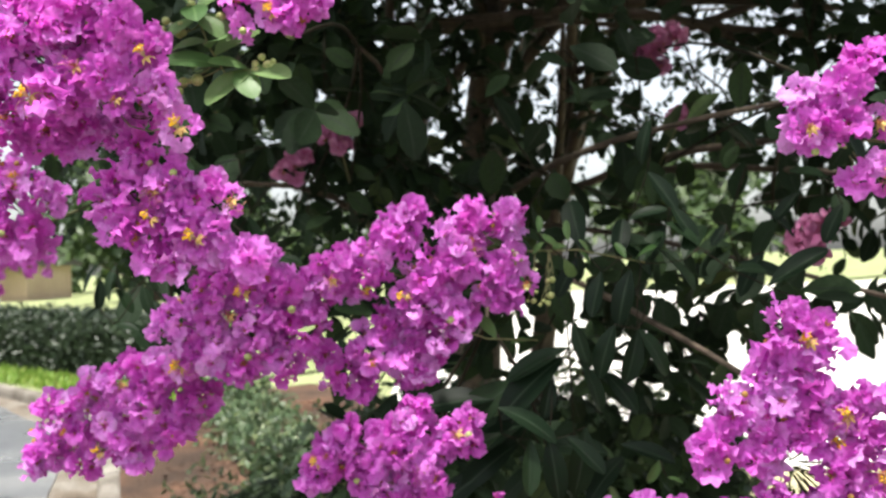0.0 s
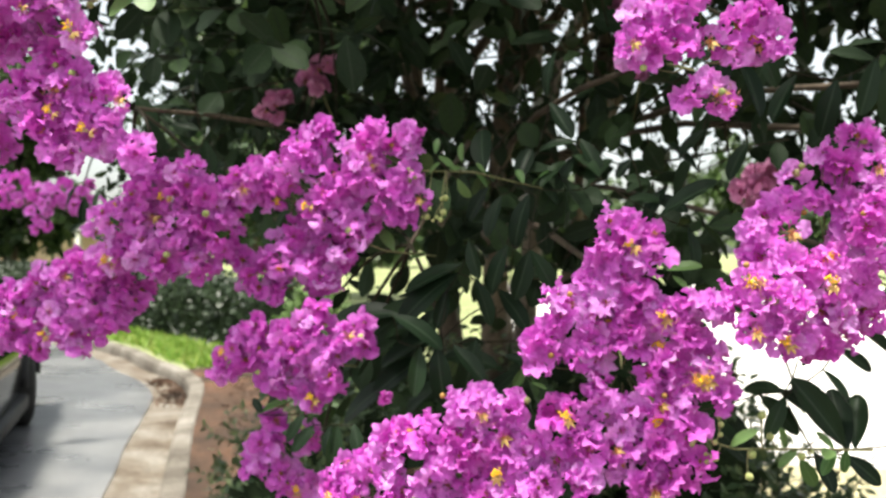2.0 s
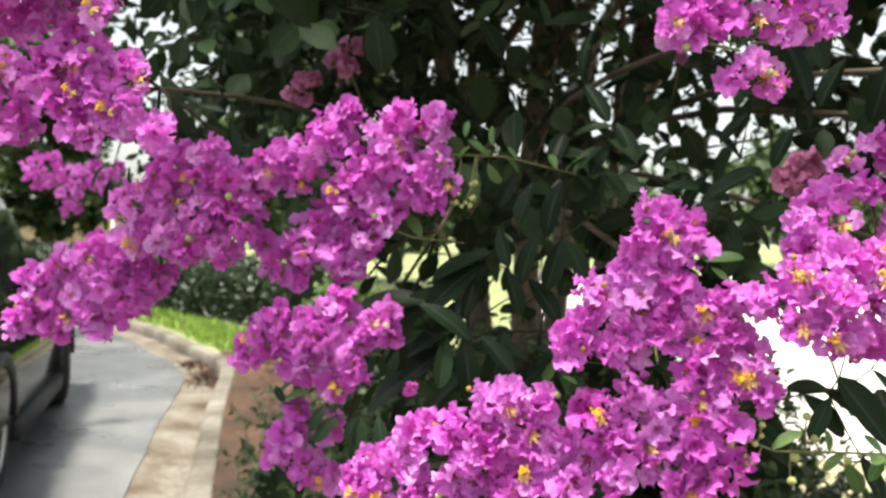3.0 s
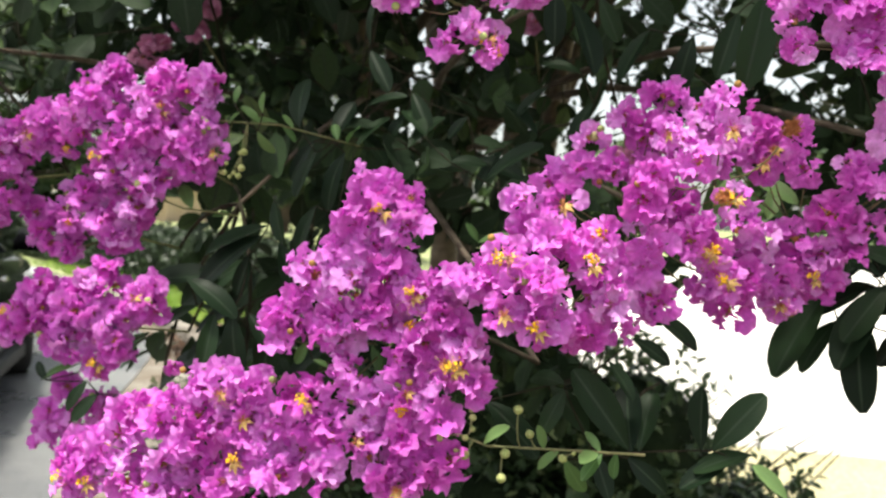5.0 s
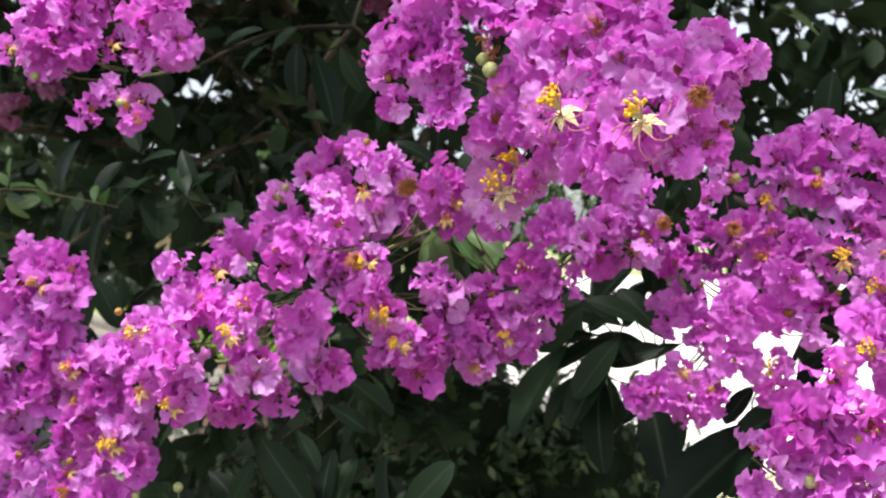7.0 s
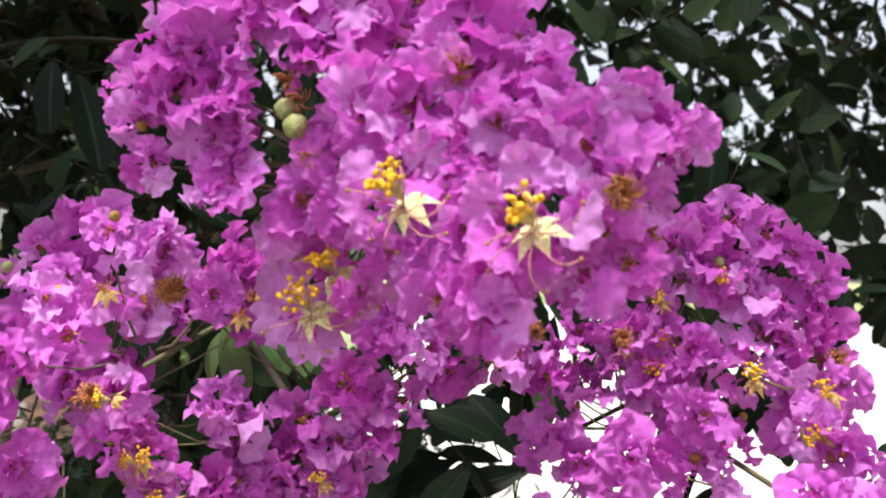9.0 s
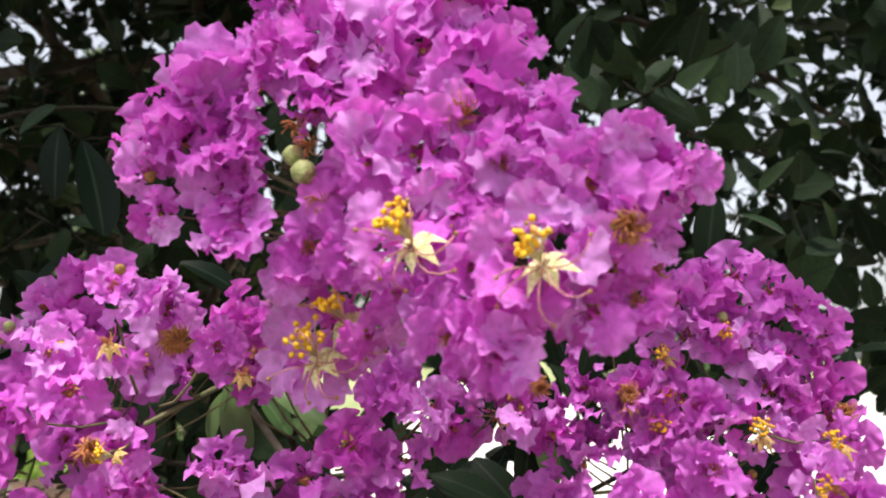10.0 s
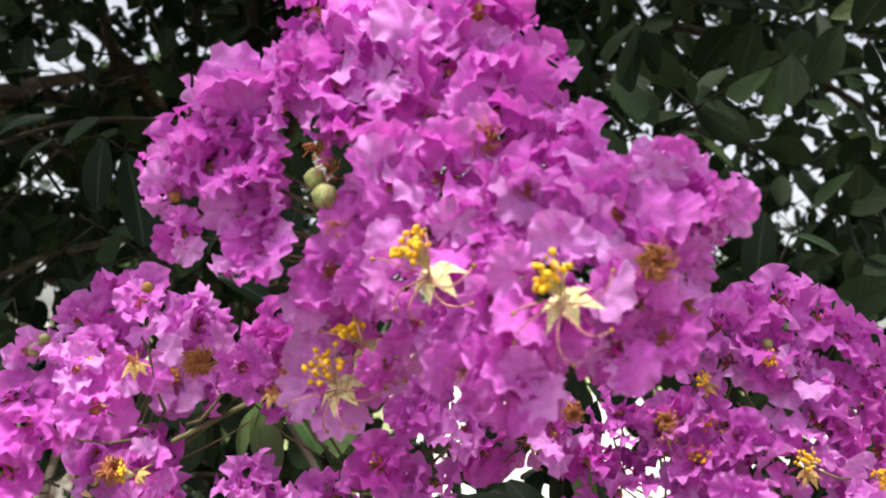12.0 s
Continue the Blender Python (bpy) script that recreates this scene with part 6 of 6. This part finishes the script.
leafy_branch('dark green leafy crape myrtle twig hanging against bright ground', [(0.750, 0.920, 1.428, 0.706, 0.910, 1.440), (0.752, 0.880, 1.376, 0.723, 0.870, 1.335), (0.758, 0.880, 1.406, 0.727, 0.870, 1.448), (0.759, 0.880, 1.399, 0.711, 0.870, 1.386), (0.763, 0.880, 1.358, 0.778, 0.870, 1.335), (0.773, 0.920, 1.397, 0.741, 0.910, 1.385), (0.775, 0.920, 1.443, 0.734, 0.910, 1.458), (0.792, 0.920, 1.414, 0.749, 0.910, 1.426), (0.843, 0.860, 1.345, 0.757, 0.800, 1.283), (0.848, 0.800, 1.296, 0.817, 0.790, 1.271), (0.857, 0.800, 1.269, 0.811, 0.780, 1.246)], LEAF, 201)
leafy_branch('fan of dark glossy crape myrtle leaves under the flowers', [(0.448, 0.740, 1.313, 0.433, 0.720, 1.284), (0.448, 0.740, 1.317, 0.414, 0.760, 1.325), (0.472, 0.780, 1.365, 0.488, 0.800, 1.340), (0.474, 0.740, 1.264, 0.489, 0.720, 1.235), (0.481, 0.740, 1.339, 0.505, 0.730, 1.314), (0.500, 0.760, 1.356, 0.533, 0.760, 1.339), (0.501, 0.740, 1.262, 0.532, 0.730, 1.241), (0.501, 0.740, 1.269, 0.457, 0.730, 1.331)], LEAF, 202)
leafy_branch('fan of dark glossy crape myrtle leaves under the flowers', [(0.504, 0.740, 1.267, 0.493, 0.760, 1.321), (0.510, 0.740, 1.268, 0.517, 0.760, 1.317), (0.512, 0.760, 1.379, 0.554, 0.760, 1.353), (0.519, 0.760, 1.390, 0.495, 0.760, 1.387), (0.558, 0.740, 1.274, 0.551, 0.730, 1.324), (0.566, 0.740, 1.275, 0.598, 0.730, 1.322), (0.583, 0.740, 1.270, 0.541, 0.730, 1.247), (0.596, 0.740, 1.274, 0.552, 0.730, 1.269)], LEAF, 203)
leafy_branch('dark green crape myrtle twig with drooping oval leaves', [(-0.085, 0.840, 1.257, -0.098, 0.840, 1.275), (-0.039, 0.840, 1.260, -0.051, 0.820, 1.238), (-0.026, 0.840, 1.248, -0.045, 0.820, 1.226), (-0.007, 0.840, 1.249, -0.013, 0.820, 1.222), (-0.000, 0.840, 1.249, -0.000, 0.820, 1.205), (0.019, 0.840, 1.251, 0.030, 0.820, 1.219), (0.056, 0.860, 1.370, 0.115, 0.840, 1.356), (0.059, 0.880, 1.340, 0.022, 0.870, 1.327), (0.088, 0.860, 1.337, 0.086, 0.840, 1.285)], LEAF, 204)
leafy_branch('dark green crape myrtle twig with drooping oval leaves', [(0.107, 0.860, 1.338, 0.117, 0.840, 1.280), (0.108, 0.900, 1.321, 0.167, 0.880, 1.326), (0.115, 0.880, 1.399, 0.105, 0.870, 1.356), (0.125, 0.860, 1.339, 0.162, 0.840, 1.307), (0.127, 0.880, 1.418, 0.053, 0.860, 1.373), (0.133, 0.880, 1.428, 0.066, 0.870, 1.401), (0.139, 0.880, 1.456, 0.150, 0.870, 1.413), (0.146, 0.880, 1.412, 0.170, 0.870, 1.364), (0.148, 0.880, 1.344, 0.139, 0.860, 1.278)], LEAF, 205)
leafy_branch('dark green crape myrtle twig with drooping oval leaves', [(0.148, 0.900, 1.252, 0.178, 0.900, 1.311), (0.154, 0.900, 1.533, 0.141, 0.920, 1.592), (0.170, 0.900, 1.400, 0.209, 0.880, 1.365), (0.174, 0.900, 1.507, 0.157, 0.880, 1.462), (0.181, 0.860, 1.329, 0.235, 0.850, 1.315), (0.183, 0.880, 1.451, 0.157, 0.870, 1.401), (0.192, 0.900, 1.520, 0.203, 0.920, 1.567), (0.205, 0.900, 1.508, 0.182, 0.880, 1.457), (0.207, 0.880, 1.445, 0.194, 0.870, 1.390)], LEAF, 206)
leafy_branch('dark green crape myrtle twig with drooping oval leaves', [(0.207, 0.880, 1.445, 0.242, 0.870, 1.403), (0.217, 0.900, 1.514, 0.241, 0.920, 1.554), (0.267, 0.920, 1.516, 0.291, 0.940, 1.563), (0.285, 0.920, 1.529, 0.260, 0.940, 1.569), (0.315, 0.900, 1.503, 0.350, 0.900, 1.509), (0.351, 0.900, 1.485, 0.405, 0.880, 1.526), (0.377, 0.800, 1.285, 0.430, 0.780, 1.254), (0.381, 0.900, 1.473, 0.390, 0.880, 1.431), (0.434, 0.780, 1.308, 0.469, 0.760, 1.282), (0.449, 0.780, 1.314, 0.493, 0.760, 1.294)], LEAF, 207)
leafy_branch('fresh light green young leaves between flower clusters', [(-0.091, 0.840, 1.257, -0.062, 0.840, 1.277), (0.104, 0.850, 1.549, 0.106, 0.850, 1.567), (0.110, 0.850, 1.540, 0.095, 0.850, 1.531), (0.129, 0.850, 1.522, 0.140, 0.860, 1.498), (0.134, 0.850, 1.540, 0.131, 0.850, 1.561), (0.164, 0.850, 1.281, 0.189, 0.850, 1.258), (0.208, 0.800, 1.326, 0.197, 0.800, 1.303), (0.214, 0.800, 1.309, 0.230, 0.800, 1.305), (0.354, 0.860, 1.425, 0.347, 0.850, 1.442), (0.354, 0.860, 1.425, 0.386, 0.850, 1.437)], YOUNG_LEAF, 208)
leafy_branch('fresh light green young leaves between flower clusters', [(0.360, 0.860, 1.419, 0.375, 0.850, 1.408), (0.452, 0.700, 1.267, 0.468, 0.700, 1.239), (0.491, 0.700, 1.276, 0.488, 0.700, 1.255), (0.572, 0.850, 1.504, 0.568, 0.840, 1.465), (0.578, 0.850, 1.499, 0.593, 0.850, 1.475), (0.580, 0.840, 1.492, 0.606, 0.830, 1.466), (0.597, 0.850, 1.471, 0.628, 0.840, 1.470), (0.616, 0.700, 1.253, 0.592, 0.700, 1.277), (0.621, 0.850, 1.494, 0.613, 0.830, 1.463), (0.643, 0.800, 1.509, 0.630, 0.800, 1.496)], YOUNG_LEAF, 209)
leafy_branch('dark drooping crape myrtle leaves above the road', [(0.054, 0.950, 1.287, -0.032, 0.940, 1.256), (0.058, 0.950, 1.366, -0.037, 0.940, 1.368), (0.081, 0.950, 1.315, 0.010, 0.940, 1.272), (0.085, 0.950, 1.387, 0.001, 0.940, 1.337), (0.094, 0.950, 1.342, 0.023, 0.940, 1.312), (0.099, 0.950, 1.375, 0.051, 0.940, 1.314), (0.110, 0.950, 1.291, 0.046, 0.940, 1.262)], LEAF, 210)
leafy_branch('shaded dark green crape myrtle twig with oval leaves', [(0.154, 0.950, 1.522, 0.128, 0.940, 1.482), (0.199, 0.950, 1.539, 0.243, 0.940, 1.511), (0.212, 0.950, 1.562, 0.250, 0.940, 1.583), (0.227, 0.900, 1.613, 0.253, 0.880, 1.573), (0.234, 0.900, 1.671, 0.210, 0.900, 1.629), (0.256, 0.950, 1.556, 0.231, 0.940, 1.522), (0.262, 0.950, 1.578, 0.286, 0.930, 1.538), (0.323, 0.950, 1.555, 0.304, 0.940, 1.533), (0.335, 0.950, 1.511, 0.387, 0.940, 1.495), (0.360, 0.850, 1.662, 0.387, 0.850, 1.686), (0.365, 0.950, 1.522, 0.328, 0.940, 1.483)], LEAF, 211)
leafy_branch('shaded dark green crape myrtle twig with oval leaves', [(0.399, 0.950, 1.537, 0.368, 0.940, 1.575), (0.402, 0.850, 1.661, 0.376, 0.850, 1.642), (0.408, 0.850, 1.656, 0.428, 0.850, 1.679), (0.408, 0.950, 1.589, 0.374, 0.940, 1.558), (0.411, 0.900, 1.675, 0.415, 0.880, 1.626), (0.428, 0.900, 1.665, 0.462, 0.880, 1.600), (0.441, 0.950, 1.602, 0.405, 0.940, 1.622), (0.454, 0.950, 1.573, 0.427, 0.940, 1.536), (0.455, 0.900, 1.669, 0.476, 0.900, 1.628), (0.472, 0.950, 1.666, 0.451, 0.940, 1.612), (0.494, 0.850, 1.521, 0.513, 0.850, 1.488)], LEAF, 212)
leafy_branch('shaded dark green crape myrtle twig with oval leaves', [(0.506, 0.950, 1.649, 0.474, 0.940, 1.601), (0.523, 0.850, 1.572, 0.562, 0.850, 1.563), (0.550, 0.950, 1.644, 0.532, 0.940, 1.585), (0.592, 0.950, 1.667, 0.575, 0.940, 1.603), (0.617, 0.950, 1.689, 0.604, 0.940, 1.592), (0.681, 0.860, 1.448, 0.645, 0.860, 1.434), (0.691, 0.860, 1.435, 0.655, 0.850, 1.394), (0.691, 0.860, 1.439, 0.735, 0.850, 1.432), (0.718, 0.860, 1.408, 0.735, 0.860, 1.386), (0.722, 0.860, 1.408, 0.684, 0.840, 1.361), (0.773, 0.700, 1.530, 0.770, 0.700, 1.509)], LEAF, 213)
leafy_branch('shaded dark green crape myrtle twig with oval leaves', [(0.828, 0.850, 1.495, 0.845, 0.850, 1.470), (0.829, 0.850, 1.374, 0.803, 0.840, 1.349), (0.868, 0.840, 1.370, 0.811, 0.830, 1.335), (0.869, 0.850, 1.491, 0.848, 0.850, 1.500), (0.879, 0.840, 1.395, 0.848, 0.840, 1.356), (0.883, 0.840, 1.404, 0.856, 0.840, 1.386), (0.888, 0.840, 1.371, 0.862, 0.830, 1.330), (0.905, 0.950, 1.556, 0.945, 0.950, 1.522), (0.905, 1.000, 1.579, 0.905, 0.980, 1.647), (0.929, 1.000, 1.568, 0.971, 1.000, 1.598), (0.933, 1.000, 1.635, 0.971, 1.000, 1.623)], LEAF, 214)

def leaf_screen(label, lo, hi, count, seed):
    rng = random.Random(seed)
    blades = []
    for _ in range(count):
        p = Vector([rng.uniform(a, b) for a, b in zip(lo, hi)])
        q = p + Vector((rng.uniform(-0.04, 0.04), -0.01, rng.uniform(-0.055, 0.015)))
        blades.append((*p, *q))
    leafy_branch(label, blades, LEAF, seed)


leaf_screen('dark green leaves between the long and the ragged cluster', (-0.47, 1.08, 1.455), (-0.30, 1.20, 1.545), 26, 220)
leaf_screen('dark green leaves between the long and the ragged cluster', (-0.36, 0.98, 1.53), (-0.20, 1.10, 1.66), 22, 221)
leaf_screen('dark green leaves behind the ragged flower cluster', (0.76, 0.92, 1.46), (0.86, 0.99, 1.57), 15, 217)
leaf_screen('dark green leaves behind the ragged flower cluster', (0.86, 0.92, 1.44), (1.00, 0.99, 1.56), 16, 218)
leaf_screen('dark green leaves behind the ragged flower cluster', (0.88, 0.92, 1.37), (1.05, 1.00, 1.46), 14, 219)
leafy_branch('long dark leaves hanging below the dangling blooms', [(0.839, 0.900, 1.332, 0.756, 0.885, 1.266), (0.779, 0.910, 1.338, 0.748, 0.895, 1.280), (0.846, 0.930, 1.323, 0.817, 0.915, 1.265), (0.838, 0.910, 1.332, 0.873, 0.895, 1.289)], LEAF, 222)
leafy_branch('dark leaves hanging behind the shaded flowers', [(0.745, 0.900, 1.500, 0.712, 0.890, 1.462), (0.748, 0.900, 1.496, 0.742, 0.890, 1.445), (0.752, 0.900, 1.494, 0.782, 0.890, 1.452), (0.740, 0.905, 1.480, 0.700, 0.895, 1.440), (0.756, 0.905, 1.478, 0.760, 0.895, 1.425), (0.760, 0.905, 1.470, 0.800, 0.900, 1.430), (0.744, 0.910, 1.455, 0.722, 0.900, 1.415)], LEAF, 216)
leafy_branch('pale green young leaves showing behind the flowers', [(0.592, 0.820, 1.496, 0.630, 0.800, 1.480), (0.572, 0.800, 1.497, 0.588, 0.790, 1.455), (0.574, 0.800, 1.494, 0.560, 0.790, 1.468), (0.757, 0.860, 1.472, 0.776, 0.850, 1.438)], YOUNG_LEAF, 215)


def bud_spray(label, run, buds, leaves, seed, r=1.0, blade=0.034):
    """A green side shoot with round buds on short stalks and a few small young leaves."""
    rng = random.Random(seed)
    run = [Vector(p) for p in run]
    o = run[-1]
    top = thing("bud_spray", o, label, "bud spray", "bud sprays")
    runs = [([p - o for p in run], [0.0012 - 0.0003 * i / len(run) for i in range(len(run))])]
    for b in buds:
        b = Vector(b)
        near = min((run[i].lerp(run[i + 1], k / 4) for i in range(len(run) - 1) for k in range(5)), key=lambda q: (q - b).length)
        runs.append((bend(near - o, b - o, rng, 0.08, 0.06, 4), [0.0007] * 4))
        child("bud", rng.choice(BUDS[:2]), top, frame_on(b - o, (b - near), rng.uniform(0, 360), r * rng.uniform(0.65, 0.95)))
        for _ in range(rng.choice((0, 1, 2))):
            q = b + Vector((rng.uniform(-0.009, 0.009), rng.uniform(-0.004, 0.004), rng.uniform(-0.008, 0.008)))
            runs.append((bend(b.lerp(near, 0.4) - o, q - o, rng, 0.05, 0.05, 3), [0.0006] * 3))
            child("bud", BUDS[0], top, frame_on(q - o, (q - near), rng.uniform(0, 360), r * rng.uniform(0.5, 0.75)))
    for _ in range(leaves):
        i = rng.randrange(len(run) - 1)
        p = run[i].lerp(run[i + 1], rng.random())
        w = Vector((rng.uniform(-1, 1), rng.uniform(-0.7, 0.3), rng.uniform(-0.6, 1))).normalized()
        x = w
        z = (Vector((0, -0.6, 0.7)) - x * x.dot(Vector((0, -0.6, 0.7)))).normalized()
        m = Matrix((x, z.cross(x), z)).transposed().to_4x4()
        child("leaf", rng.choice(LEAF_SET["young_leaf"]), top, Matrix.Translation(p - o) @ m @ Matrix.Scale(blade * rng.uniform(0.5, 1.0), 4) @ Matrix.Diagonal((1.0, 1.0 if blade < 0.04 else 1.5, 1.0, 1.0)))
    child("shoot", tubes("shoot", runs, TWIG, 5), top, None, "thin green shoot")


bud_spray("thin green shoot with round pale buds beside the flowers", [(0.047, 0.85, 1.537), (0.085, 0.85, 1.531), (0.144, 0.87, 1.531), (0.22, 0.9, 1.515)], [(0.079, 0.84, 1.528), (0.076, 0.84, 1.519), (0.114, 0.85, 1.485), (0.096, 0.85, 1.48), (0.111, 0.85, 1.477), (0.093, 0.85, 1.495), (0.116, 0.85, 1.501)], 7, 501)
bud_spray("bare thin shoot leaving the flower cluster", [(0.005, 0.85, 1.458), (0.048, 0.86, 1.442), (0.101, 0.88, 1.437)], [], 3, 502)
bud_spray("green shoot with round yellow-green buds and small leaves", [(0.512, 0.7, 1.276), (0.443, 0.69, 1.276), (0.394, 0.685, 1.275), (0.372, 0.68, 1.283)], [(0.416, 0.68, 1.306), (0.382, 0.68, 1.297), (0.408, 0.68, 1.272), (0.451, 0.69, 1.27), (0.377, 0.68, 1.281), (0.406, 0.68, 1.253), (0.377, 0.68, 1.268), (0.358, 0.68, 1.282), (0.425, 0.69, 1.286)], 6, 503)
bud_spray("pale green shoot with round buds and fresh leaves", [(-0.198, 0.69, 1.753), (-0.184, 0.69, 1.714), (-0.17, 0.69, 1.689), (-0.136, 0.69, 1.695)], [(-0.224, 0.69, 1.73), (-0.206, 0.69, 1.727), (-0.173, 0.69, 1.739), (-0.133, 0.69, 1.695), (-0.144, 0.69, 1.691), (-0.207, 0.69, 1.684), (-0.195, 0.69, 1.686), (-0.198, 0.69, 1.751)], 13, 504, 1.6, 0.052)
